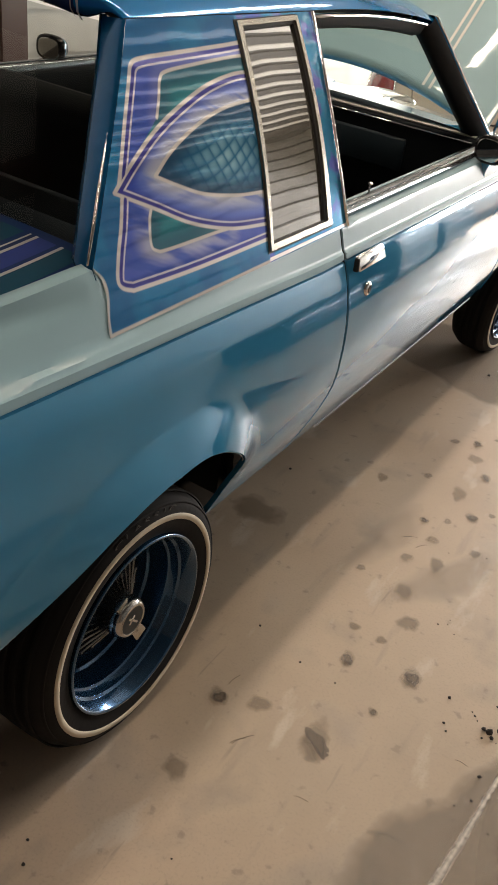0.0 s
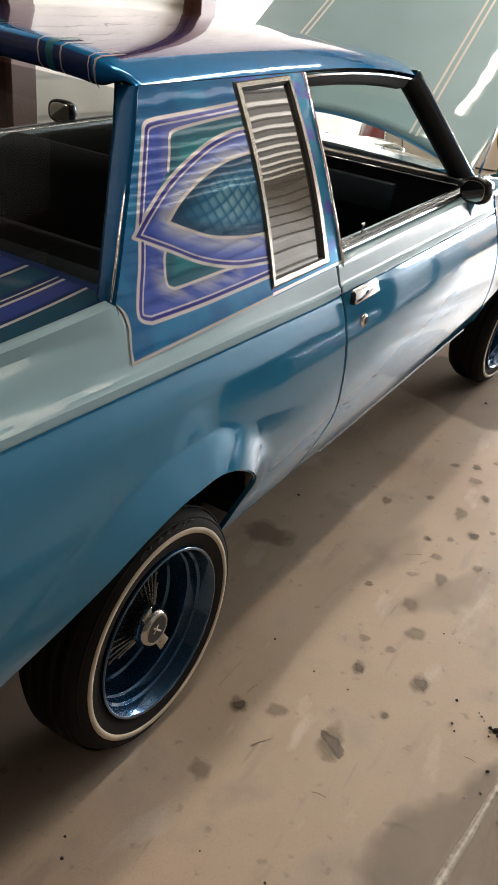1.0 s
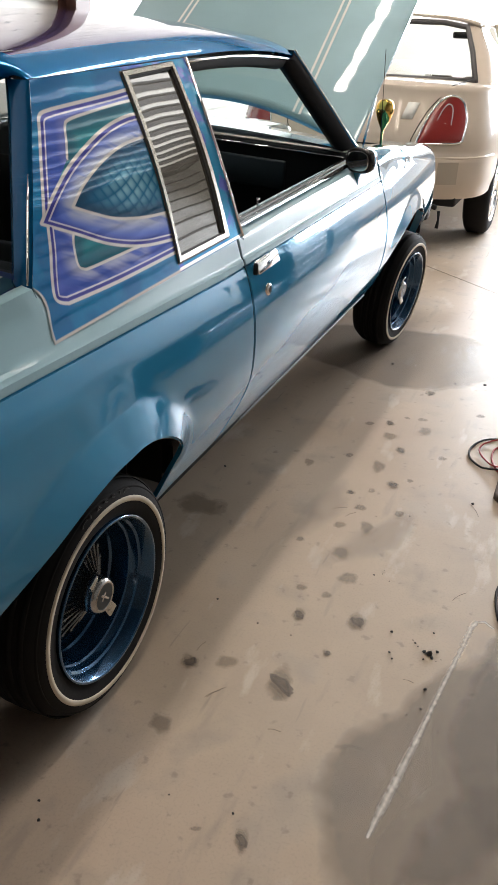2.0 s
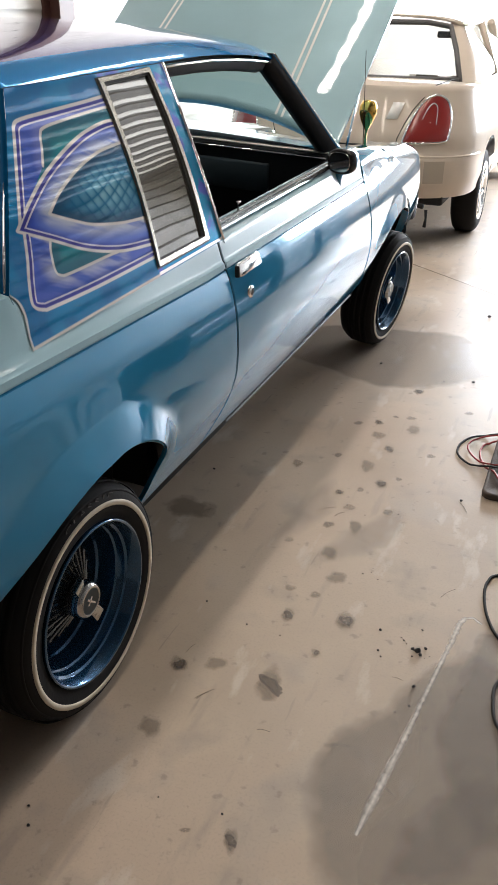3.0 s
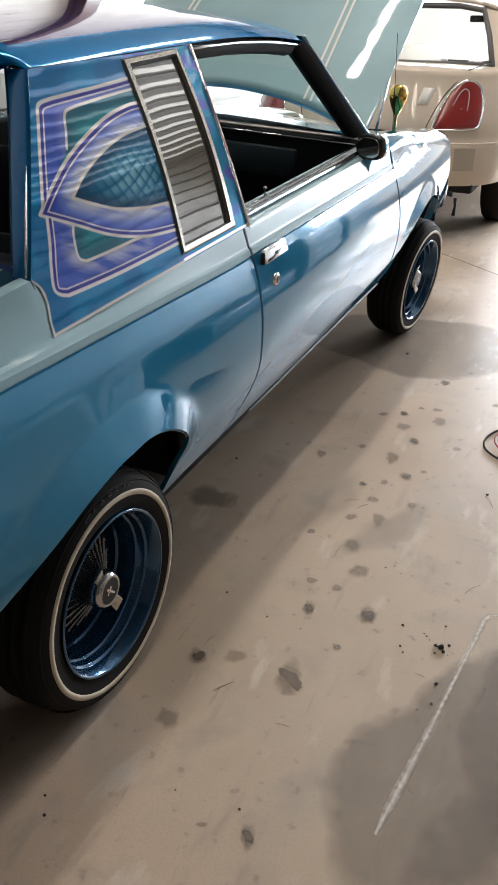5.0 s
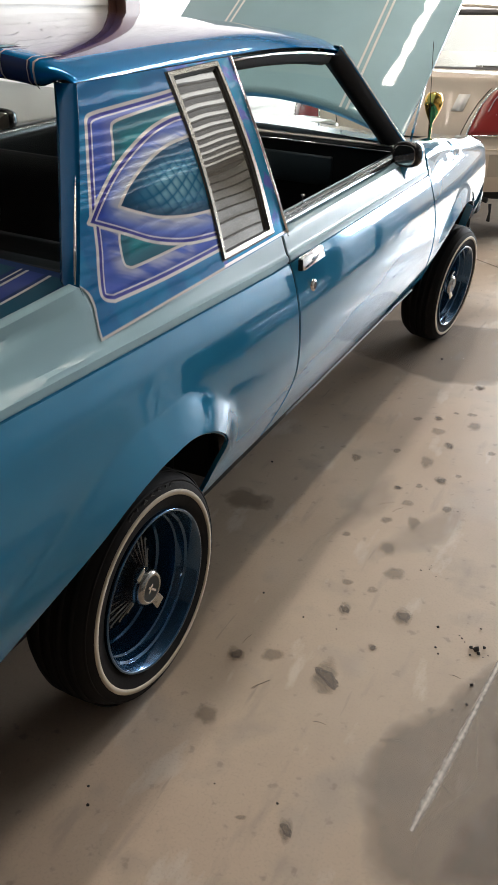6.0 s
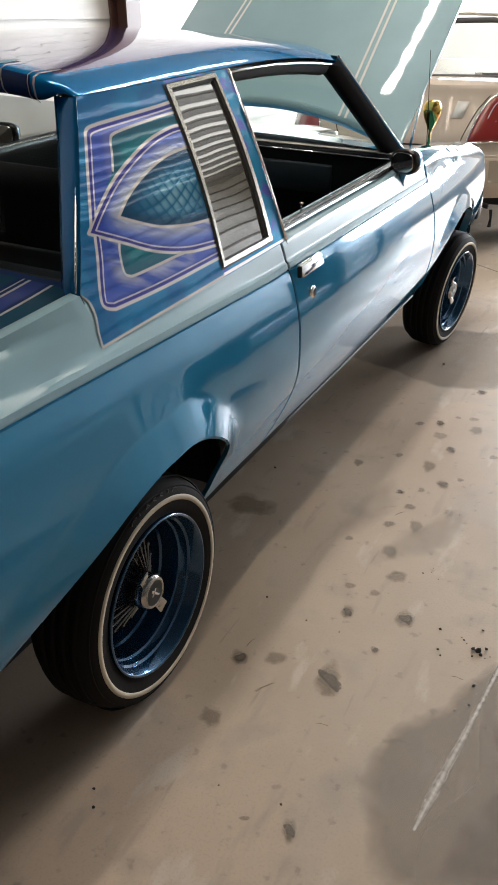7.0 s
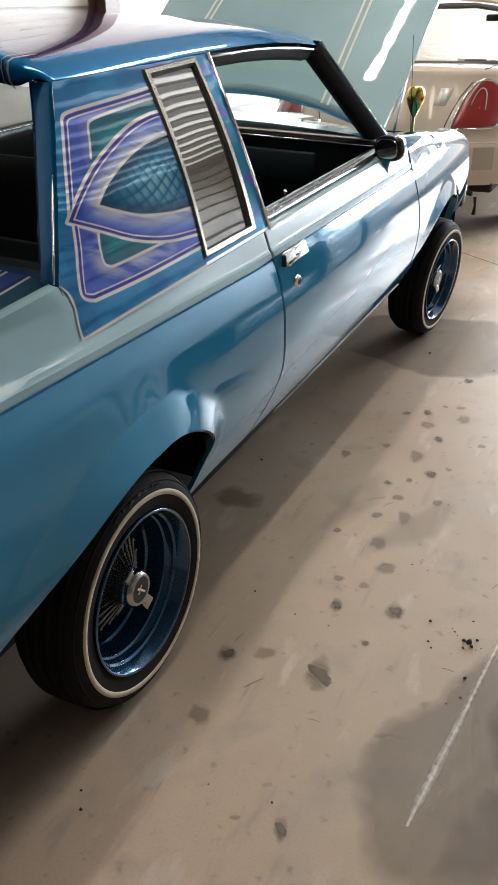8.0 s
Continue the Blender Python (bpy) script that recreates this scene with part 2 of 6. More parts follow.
nodes_of(M_TUBE)[2].inputs["Emission Strength"].default_value = 9.0
M_RED = mat("red lens", (0.26, 0.025, 0.022), 0.2, 0, 1.0)


# ---- mesh helpers ----
def part(name, bm, material, parent=None, label="", smooth=True):
    me = bpy.data.meshes.new(name)
    bm.normal_update()
    bm.to_mesh(me)
    bm.free()
    if smooth:
        me.shade_smooth()
    for m in material if isinstance(material, (list, tuple)) else [material]:
        me.materials.append(m)
    ob = new(name, me)
    if parent is not None:
        ob.parent = parent
    if label:
        ob["label"] = label
    return ob


def box(bm, x0, x1, y0, y1, z0, z1, bevel=0.0):
    r = bmesh.ops.create_cube(bm, size=1)
    bmesh.ops.scale(bm, vec=(x1 - x0, y1 - y0, z1 - z0), verts=r["verts"])
    bmesh.ops.translate(bm, vec=((x0 + x1) / 2, (y0 + y1) / 2, (z0 + z1) / 2), verts=r["verts"])
    if bevel > 0:
        es = {e for v in r["verts"] for e in v.link_edges}
        bmesh.ops.bevel(bm, geom=list(es), offset=bevel, segments=2, affect="EDGES", profile=0.5)
    return bm


def boxes(*specs, bevel=0.0):
    bm = bmesh.new()
    for s in specs:
        box(bm, *s, bevel=bevel)
    return bm


def grid(bm, rows, flip=False):
    """Faces over a list of equal-length rows of points."""
    vs = [[bm.verts.new(p) for p in r] for r in rows]
    for a, b in zip(vs, vs[1:]):
        for i in range(len(a) - 1):
            f = (a[i], a[i + 1], b[i + 1], b[i])
            bm.faces.new(f[::-1] if flip else f)
    return vs


def lathe(bm, profile, n=64, center=(0, 0, 0), ends=False):
    """Turns a profile of (x, r) about the X axis."""
    rows = []
    for x, r in profile:
        rows.append([(center[0] + x, center[1] + r * math.cos(2 * math.pi * i / n), center[2] + r * math.sin(2 * math.pi * i / n)) for i in range(n + 1)])
    grid(bm, rows)
    bmesh.ops.remove_doubles(bm, verts=bm.verts, dist=1e-5)
    return bm


def tube(bm, pts, r, n=8):
    """A round tube along a line of points."""
    pts = [Vector(p) for p in pts]
    rows = []
    for i, p in enumerate(pts):
        d = (pts[min(i + 1, len(pts) - 1)] - pts[max(i - 1, 0)]).normalized()
        a = d.orthogonal().normalized() if i == 0 else (a - d * a.dot(d)).normalized()
        b = d.cross(a)
        rr = r[i] if isinstance(r, (list, tuple)) else r
        rows.append([p + rr * (math.cos(2 * math.pi * k / n) * a + math.sin(2 * math.pi * k / n) * b) for k in range(n + 1)])
    vs = grid(bm, rows)
    bm.faces.new(vs[0][:-1][::-1])
    bm.faces.new(vs[-1][:-1])
    bmesh.ops.remove_doubles(bm, verts=[v for r_ in vs for v in r_], dist=1e-6)
    return bm


def solid(bm, t):
    bmesh.ops.recalc_face_normals(bm, faces=bm.faces)
    bmesh.ops.solidify(bm, geom=list(bm.faces), thickness=t)
    return bm


# ---- the building ----
X0, X1, Y0, Y1, ZC = -3.2, 4.8, -4.6, 10.6, 4.95
tagged(part("floor", boxes((X0 - 0.3, 60, Y0 - 0.3, 90, -0.2, 0)), M_FLOOR, smooth=False), "stained tan concrete garage floor with oil spots", "floor", kind="structure")


def siding_wall(name, axis, at, side, spans, lap=0.24, material=None, label="white lap-sided metal building wall"):
    """A wall of lapped white metal boards: each board leans out at its foot. spans: (from, to, low, high) in the wall's own plane."""
    material = material or M_SIDING

    def sheet(a, b, pts):
        bm = bmesh.new()
        ends = [[bm.verts.new((at + side * d, q, h) if axis == "x" else (q, at + side * d, h)) for d, h in pts] for q in (a, b)]
        for i in range(len(pts)):
            j = (i + 1) % len(pts)
            bm.faces.new((ends[0][i], ends[0][j], ends[1][j], ends[1][i]))
        bm.faces.new(ends[0][::-1])
        bm.faces.new(ends[1])
        bmesh.ops.recalc_face_normals(bm, faces=bm.faces)
        return bm

    core = bmesh.new()
    for a, b, lo, hi in spans:
        box(core, *sorted((at - side * 0.12, at - side * 0.022)), a, b, lo, hi) if axis == "x" else box(core, a, b, *sorted((at - side * 0.12, at - side * 0.022)), lo, hi)
    wall = tagged(part(name, core, material, smooth=False), label, "wall", kind="structure")
    for a, b, lo, hi in spans:
        z = lo
        while z < hi - 0.01:
            t = min(z + lap, hi)
            part("board", sheet(a, b, [(-0.020, z), (0.024, z), (0.004, t), (-0.020, t)]), material, wall, smooth=False)
            z = t
    return wall


siding_wall("wall_west", "x", X0, 1, [(Y0, Y1, 0.14, ZC)])
siding_wall("wall_east", "x", X1, -1, [(Y0, Y1, 0, ZC)], 0.2, M_STEEL, "bare galvanised lap-sided building wall")
# wall out of view, added dark to lower the fill from behind
tagged(part("wall_south", boxes((X0, X1, Y0 - 0.12, Y0, 0, ZC)), M_ENDWALL, smooth=False), "unseen end wall kept dark to cut bounced light", "wall", kind="structure")
siding_wall("wall_north", "y", Y1, -1, [(X0, -2.2, 0, ZC), (4.6, X1, 0, ZC), (-2.2, 4.6, 2.6, ZC)], 0.2)
# sunlit wall added beyond the doorway to give the outside its white glare
tagged(part("backdrop_wall", boxes((-18, 24, 20, 20.2, 0, 5.2)), M_YARD, smooth=False), "white wall added outside as a bright backdrop", "wall", kind="structure")
bm = boxes((X0 - 0.15, X1 + 0.15, Y0 - 0.15, Y1 + 0.1, ZC, ZC + 0.1))
x = X0 + 0.2
while x < X1 - 0.1:
    box(bm, x, x + 0.05, Y0, Y1, ZC - 0.035, ZC - 0.001)
    x += 0.26
tagged(part("ceiling", bm, M_CEIL, smooth=False), "grey ribbed metal roof lining", "ceiling", kind="structure")
tagged(part("baseboard", boxes((X0 - 0.12, X0 + 0.03, Y0, Y1, 0, 0.14)), M_CEIL, smooth=False), "grey concrete kerb under the wall", "baseboard", kind="structure")


def steel_post(y0, y1):
    """A rolled H column against the wall."""
    p = tagged(new("steel_post"), "brown painted steel column against the white siding", "post", "steel posts")
    p.matrix_basis = pose(X0, (y0 + y1) / 2, 0)
    h = (y1 - y0) / 2
    part("flange", boxes((0.165, 0.18, -h, h, 0, ZC - 0.03), bevel=0.003), M_POST, p, smooth=False)
    part("flange", boxes((0.016, 0.032, -h, h, 0, ZC - 0.03), bevel=0.003), M_POST, p, smooth=False)
    part("web", boxes((0.032, 0.165, -0.006, 0.006, 0, ZC - 0.03)), M_POST, p, smooth=False)
    return p


steel_post(4.58, 4.78)
steel_post(2.62, 2.82)
steel_post(-1.4, -1.2)

# dark steel girts along the east wall
for z in [0.20 + 0.13 * k for k in range(17)] + [2.62, 2.95, 3.28, 3.61, 3.94, 4.27, 4.60]:
    tagged(part("steel_girt", boxes((X1 - 0.075, X1 - 0.020, Y0, Y1 - 0.13, z, z + (0.032 if z > 2.5 else 0.02)), bevel=0.004), M_GIRT if z > 2.5 else M_GIRTPALE, smooth=False), "steel girt along the bare siding", "girt", "wall girts")
# roof strips that let daylight through
for k in range(11):
    x = 1.50 + 0.26 * k
    tagged(part("skylight_strip", boxes((x + 0.062, x + 0.132, 4.2, Y1 - 0.2, ZC - 0.020, ZC - 0.002)), M_PANEL, smooth=False), "translucent white fibreglass roof strip", "skylight", "skylight strips")


def strip_lamp(x, y0, y1):
    lamp = tagged(new("strip_lamp"), "long white strip lamp fixed under the roof", "lamp", "strip lamps")
    lamp.location = (x, 0, ZC)
    part("housing", boxes((-0.12, 0.12, y0 - 0.05, y1 + 0.05, -0.075, -0.001), bevel=0.005), M_CEIL, lamp, smooth=False)
    part("diffuser", boxes((-0.09, 0.09, y0, y1, -0.105, -0.075), bevel=0.01), M_TUBE, lamp)


strip_lamp(-0.98, -1.15, 3.05)
strip_lamp(-0.74, 3.2, 7.2)
strip_lamp(0.36, -1.15, 5.15)

def tool_cabinet(x, y, turn, w, d, h, drawers):
    """A steel cabinet on casters with a stack of drawers."""
    c = tagged(new("tool_cabinet"), "dark blue steel tool cabinet on casters beside the wall", "cabinet", "tool cabinets")
    c.matrix_basis = pose(x, y, 0, 0, 0, turn)
    part("body", boxes((-w / 2, w / 2, -d / 2, d / 2, 0.12, h), bevel=0.006), M_CABINET, c, smooth=False)
    part("top", boxes((-w / 2 - 0.012, w / 2 + 0.012, -d / 2 - 0.012, d / 2 + 0.012, h, h + 0.03), bevel=0.006), M_DARK, c, smooth=False)
    step_h = (h - 0.17) / drawers
    for k in range(drawers):
        z = 0.14 + step_h * k
        f = part("drawer", boxes((-w / 2 + 0.02, w / 2 - 0.02, -d / 2 - 0.018, -d / 2, z + 0.008, z + step_h - 0.008), bevel=0.004), M_CABINET, c, smooth=False)
        part("handle", boxes((-w / 2 + 0.05, w / 2 - 0.05, -d / 2 - 0.032, -d / 2 - 0.018, z + step_h - 0.035, z + step_h - 0.018), bevel=0.003), M_SPOKE, f, smooth=False)
    for sx in (-1, 1):
        for sy in (-1, 1):
            bm = bmesh.new()
            lathe(bm, [(-0.02, 0.0), (-0.02, 0.05), (0.02, 0.05), (0.02, 0.0)], 20)
            bm.transform(pose(sx * (w / 2 - 0.07), sy * (d / 2 - 0.07), 0.05))
            box(bm, sx * (w / 2 - 0.07) - 0.028, sx * (w / 2 - 0.07) + 0.028, sy * (d / 2 - 0.07) - 0.02, sy * (d / 2 - 0.07) + 0.02, 0.06, 0.121)
            part("caster", bm, M_BLACK, c, smooth=False)
    return c


tool_cabinet(2.22, 4.05, -97, 1.7, 0.55, 0.42, 1)
tool_cabinet(2.35, 5.6, -100, 1.3, 0.55, 1.0, 5)
tool_cabinet(2.62, 7.2, -100, 1.5, 0.55, 0.85, 4)

# ---- the coupe ----
YAW, PITCH, ROLL, HUB = 1.3, 2.0, 2.5, 0.294
CL = -0.93
BODY = Matrix.Translation((0, 0, HUB)) @ pose(0, 0, 0, 0, 0, -YAW) @ pose(0, 0, 0, PITCH) @ Matrix.Translation((0, 0, -HUB))
LEAN = Matrix.Translation((-0.08, 0, 0.935)) @ pose(0, 0, 0, 0, ROLL) @ Matrix.Translation((0.08, 0, -0.935))
UNLEAN = LEAN.inverted()
coupe = tagged(new("lowrider_coupe"), "pale blue two-door lowrider coupe with candy murals and raised hood", "car")


def body(name, bm, material, parent=None, label="", smooth=True, lean=True):
    """A part built in the coupe's own axes (lean False: axes along its near side)."""
    bm.transform(BODY @ LEAN if lean else BODY)
    return part(name, bm, material, parent or coupe, label, smooth)


def mirrored(bm, lean=True):
    c = bm.copy()
    if not lean:
        c.transform(UNLEAN)
    for v in c.verts:
        v.co.x = 2 * CL - v.co.x
    bmesh.ops.reverse_faces(c, faces=c.faces)
    return c


def both(name, bm, material, lean=True, label="", smooth=True):
    other = mirrored(bm, lean)
    a = body(name, bm, material, None, label, smooth, lean)
    return a, body(name, other, material, None, label, smooth)


def spline(pts, n=14):
    """A smooth line through points in the plane."""
    p = [np.array(q, float) for q in pts]
    p = [2 * p[0] - p[1]] + p + [2 * p[-1] - p[-2]]
    out = []
    for a, b, c, d in zip(p, p[1:], p[2:], p[3:]):
        for i in range(n):
            t = i / n
            out.append(0.5 * (2 * b + (c - a) * t + (2 * a - 5 * b + 4 * c - d) * t * t + (3 * b - a - 3 * c + d) * t ** 3))
    return np.array(out + [p[-2]])


REAR_ARCH = [(-0.72, 0.33), (-0.62, 0.402), (-0.465, 0.482), (-0.33, 0.544), (-0.197, 0.592), (-0.09, 0.626), (0.01, 0.646), (0.08, 0.650), (0.14, 0.652), (0.20, 0.644), (0.26, 0.622), (0.31, 0.592), (0.345, 0.56), (0.37, 0.525), (0.387, 0.487), (0.40, 0.42), (0.405, 0.33)]
FRONT_ARCH = [(2.30, 0.33), (2.33, 0.40), (2.38, 0.47), (2.45, 0.535), (2.54, 0.592), (2.64, 0.632), (2.75, 0.655), (2.84, 0.655), (2.93, 0.635), (3.01, 0.592), (3.08, 0.53), (3.13, 0.45), (3.16, 0.38), (3.17, 0.33)]
FRONT_ARCH = [(y, 0.33 + (z - 0.33) * 0.87) for y, z in FRONT_ARCH]
REAR_ARCH, FRONT_ARCH = ([tuple(map(float, p)) for p in spline(arch, 4)] for arch in (REAR_ARCH, FRONT_ARCH))

def step(a, b, x):
    t = max(0.0, min(1.0, (x - a) / (b - a)))
    return t * t * (3 - 2 * t)


def sail(y, h, out=0.0):
    """A point of the roof pillar's slanted plane: h from 0 at the belt to 1 at the roof rail."""
    bulge = 0.018 * math.sin(math.pi * max(0, min(1, h)))
    return Vector((-0.080 - 0.26 * h + bulge + out * 0.866, y, 0.935 + 0.452 * h + out * 0.5))


def dist_arch(y, z, pts):
    best = 9.0
    for (ya, za), (yb, zb) in zip(pts, pts[1:]):
        dy, dz = yb - ya, zb - za
        k = max(0, min(1, ((y - ya) * dy + (z - za) * dz) / (dy * dy + dz * dz)))
        best = min(best, math.hypot(y - ya - k * dy, z - za - k * dz))
    return best


def crease(y):
    """Height of the pressed line along the car's side."""
    return 0.887 - 0.05 * (max(-0.6, min(y, 0.75)) - 0.127) - 0.012 * max(0, min(y - 0.75, 1.6))


def side_x(y, z):
    zc = crease(y)
    if z <= zc:
        d = (z * 0.885 / zc if z > 0.6 else z + (0.6 * 0.885 / zc - 0.6) * max(0, (z - 0.3) / 0.3)) - 0.64
        x = -0.006 - (0.78 if d > 0 else 0.74) * d * d
    else:
        top = ((0.935, -0.080), (0.955, -0.105), (0.98, -0.130), (0.995, -0.155), (1.003, -0.19))
        pz = [zc, zc + 0.002, zc + 0.005, zc + 0.008, zc + 0.022, zc + 0.026, zc + 0.031] + [max(zc + 0.033 + 0.001 * i, q[0]) for i, q in enumerate(top)]
        x = float(np.interp(z, pz, [-0.0528, -0.0590, -0.0590, -0.0545, -0.0575, -0.0625, -0.0655] + [q[1] for q in top]))
    if z > 0.935 and y > -0.55:
        x += (sail(y, (z - 0.935) / 0.452).x - x) * max(0.0, min(1.0, (y + 0.55) / 0.53))
    if z > 0.936 and y > 0.018:
        x -= 0.025 * step(0.018, 0.05, y) * step(0.936, 0.946, z)
    if y < -0.3:
        x -= 0.03 * ((-0.3 - y) / 0.9) ** 2
    if y > 2.3:
        x -= 0.07 * ((y - 2.3) / 1.3) ** 2
    if z < 0.85:
        for arch, wide, amount in ((REAR_ARCH, 0.090, 0.038), (FRONT_ARCH, 0.07, 0.02)):
            if arch[0][0] - 0.2 < y < arch[-1][0] + 0.2:
                d = dist_arch(y, z, arch)
                t_ = 1 - d / wide
                if t_ > -0.16:
                    x += amount * ((t_ + 0.16) ** 2 / 0.64 if t_ < 0.16 else t_) * step(0.43, 0.60, z) * (0.7 + 0.3 * step(-0.55, 0.0, y))
    return x


def z_low(y):
    for arch in (REAR_ARCH, FRONT_ARCH):
        if arch[0][0] < y < arch[-1][0]:
            return max(0.366, float(np.interp(y, [p[0] for p in arch], [p[1] for p in arch])))
    return 0.366 + 0.009 * step(0.42, 0.60, y)


def upper_rows(y, top):
    c = crease(y)
    e = c + 0.034
    zs = [c - 0.07, c - 0.045, c - 0.025, c - 0.012, c - 0.004, c, c + 0.002, c + 0.005, c + 0.008, c + 0.015, c + 0.022, c + 0.024, c + 0.026, c + 0.031, e]
    return zs + [e + (top - e) * k / 12 for k in range(1, 13)]


def door_cut(z, y):
    """The shut line between door and quarter panel sweeps back towards the sill."""
    return y - 0.035 * step(0.86, 0.56, z) - 0.235 * max(0.0, (0.56 - z) / 0.215) ** 2.0


def side_panel(y0, y1, z_top, cut0=None, cut1=None):
    """A body side panel between two shut lines, with the wheel arch cut from it and its edges folded in."""
    n = max(8, int((y1 - y0) / 0.016))
    ys = sorted([y0, y0 + 0.002] + [y0 + (y1 - y0) * i / n for i in range(1, n)] + [y1 - 0.002, y1] + [p[0] + 0.0005 for p in REAR_ARCH if 0.22 < p[0] < 0.41 and y0 < 0])
    rows = []
    for y in ys:
        lo, top = z_low(y), z_top(y)
        zs = [lo + (0.74 - lo) * k / 12 for k in range(13)] + [min(z, top) for z in upper_rows(y, top)]
        k = (y - y0) / (y1 - y0)
        col = []
        for i, z in enumerate([lo + 0.014, lo + 0.003] + zs):
            yy = y
            if cut0:
                yy += (cut0(z, y0) - y0) * (1 - k)
            if cut1:
                yy += (cut1(z, y1) - y1) * k ** 3
            x = side_x(yy if abs(yy - y) < 1e-6 else y, max(z, lo))
            col.append((x - (0.014 if i == 0 else 0.006 if i == 1 else 0), yy, z))
        if z_top is quarter_top:
            q = col[-1]
            col += [(q[0] - 0.012, q[1], q[2] + 0.003), (q[0] - 0.03, q[1], q[2] + 0.002), (q[0] - 0.05, q[1], q[2] - 0.012), (q[0] - 0.055, q[1], q[2] - 0.05)]
        else:
            col += [col[-1]] * 4
        rows.append(col)
    first = [[(p[0] - d, p[1] + e, p[2]) for p in rows[0]] for d, e in ((0.03, 0.003), (0.004, 0.0))]
    last = [[(p[0] - d, p[1] - e, p[2]) for p in rows[-1]] for d, e in ((0.004, 0.0), (0.03, 0.003))]
    for p, q in ((rows[0], 1), (rows[-1], -1)):
        for i in range(len(p)):
            p[i] = (p[i][0], p[i][1] + q * 0.0055, p[i][2])
    bm = bmesh.new()
    grid(bm, first + rows + last)
    bmesh.ops.remove_doubles(bm, verts=bm.verts, dist=1e-5)
    bmesh.ops.recalc_face_normals(bm, faces=bm.faces)
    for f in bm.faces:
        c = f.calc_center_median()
        # above the crease: the copy with overhead light in its colour
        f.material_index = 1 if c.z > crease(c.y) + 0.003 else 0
        # folded edges are coloured dark to stand for shade in the shut gaps
        if abs(f.normal.y) > 0.8 and c.z < 1.0 and not -1.1 < c.y < 0.5:
            f.material_index = 2
    return bm


def quarter_top(y):
    return 1.003 + 0.039 * max(0.0, min(1.0, (y + 0.55) / 0.53)) - 0.107 * step(0.05, 0.30, y)


panels = both("quarter_panel", side_panel(-1.22, 0.866, quarter_top, None, door_cut), [M_PALE, M_UPLIT, M_DARK], False)
doors = both("door", side_panel(0.875, 2.280, lambda y: 0.935 + 0.02 * step(0.88, 0.98, y), door_cut, None), [M_PALE, M_UPLIT, M_DARK], False)


def fender_top(y):
    return 0.950 - 0.10 * step(2.35, 3.35, y) - 0.15 * max(0.0, (y - 3.2) / 0.42) ** 2.2


def fender_skin():
    """The front fender: side, rounded shoulder and the flat top beside the hood."""
    rows = []
    for i in range(86):
        y = 2.293 + (3.615 - 2.293) * i / 85
        lo, top = z_low(y), fender_top(y)
        nose = 0.16 * max(0.0, (y - 3.42) / 0.2) ** 3
        col = []
        for k in range(18):
            z = lo + (top - 0.06 - lo) * k / 17
            zz = z * 1.0
            x = side_x(y, min(zz, 0.885)) - nose
            if k == 0:
                col += [(x - 0.035, y, lo + 0.014), (x - 0.006, y, lo + 0.003)]
            col.append((x, y, z))
        xs = col[-1][0]
        for a in range(1, 11):
            t = radians(9 * a)
            col.append((xs - 0.062 * (1 - math.cos(t)) , y, top - 0.06 + 0.06 * math.sin(t)))
        for dx, dz in ((0.09, 0.003), (0.13, 0.002), (0.145, -0.008), (0.147, -0.06)):
            col.append((xs - dx, y, top + dz))
        rows.append(col)
    front = [(p[0] - 0.02, p[1] + 0.02, p[2]) for p in rows[-1]]
    back = [(p[0] - 0.02, p[1] + 0.002, p[2]) for p in rows[0]]
    bm = bmesh.new()
    grid(bm, [back] + rows + [front])
    bmesh.ops.recalc_face_normals(bm, faces=bm.faces)
    return bm


fenders = both("front_fender", fender_skin(), M_PALE, False)
for ob in (*panels, *doors, *fenders):
    ob.data.set_sharp_from_angle(angle=radians(35))


def wheel_house(y0, y1, top, lab):
    """The dark liner of a wheel arch."""
    bm = bmesh.new()
    rows = []
    for i in range(17):
        a = math.pi * i / 16
        y, z = (y0 + y1) / 2 - (y1 - y0) / 2 * math.cos(a), 0.376 + (top - 0.376) * math.sin(a) ** 0.7
        rows.append([(-0.045, y, z), (-0.42, y, z)])
    vs = grid(bm, rows)
    bm.faces.new([r[1] for r in vs])
    bmesh.ops.recalc_face_normals(bm, faces=bm.faces)
    box(bm, -0.44, -0.42, y0, y1, 0.14, 0.40)
    box(bm, -0.42, -0.060, y1 - 0.045, y1, 0.372, 0.60)
    box(bm, -0.42, -0.17, y1 - 0.05, y1 + 0.02, 0.24, 0.42)
    both("wheel_house", bm, M_DARK, True, lab, False)


wheel_house(-0.74, 0.44, 0.70, "black wheel arch liner")
wheel_house(2.22, 3.24, 0.72, "black wheel arch liner")

# rolled lips of the rear arches
bm = bmesh.new()
tube(bm, [(side_x(y, z) - 0.012, y + (0.010 if y < 0.1 else -0.006), z - 0.008) for y, z in REAR_ARCH[4:-6]], 0.003, 6)
both("arch_lip", bm, M_PALE, False)
# rocker and bright sill strip
bm = bmesh.new()
grid(bm, [[(dx, y, max(z, lo)) for dx, z in ((-0.10, 0.40), (-0.088, 0.372), (-0.086, 0.350), (-0.082, 0.338), (-0.10, 0.330), (-0.14, 0.332))] for y, lo in ((0.42, 0.375), (0.50, 0.362), (0.72, 0.330), (1.0, 0.330), (1.6, 0.330), (2.26, 0.330))])
bmesh.ops.recalc_face_normals(bm, faces=bm.faces)
both("rocker_panel", bm, M_DARK, False, "black rocker panel")
bm = bmesh.new()
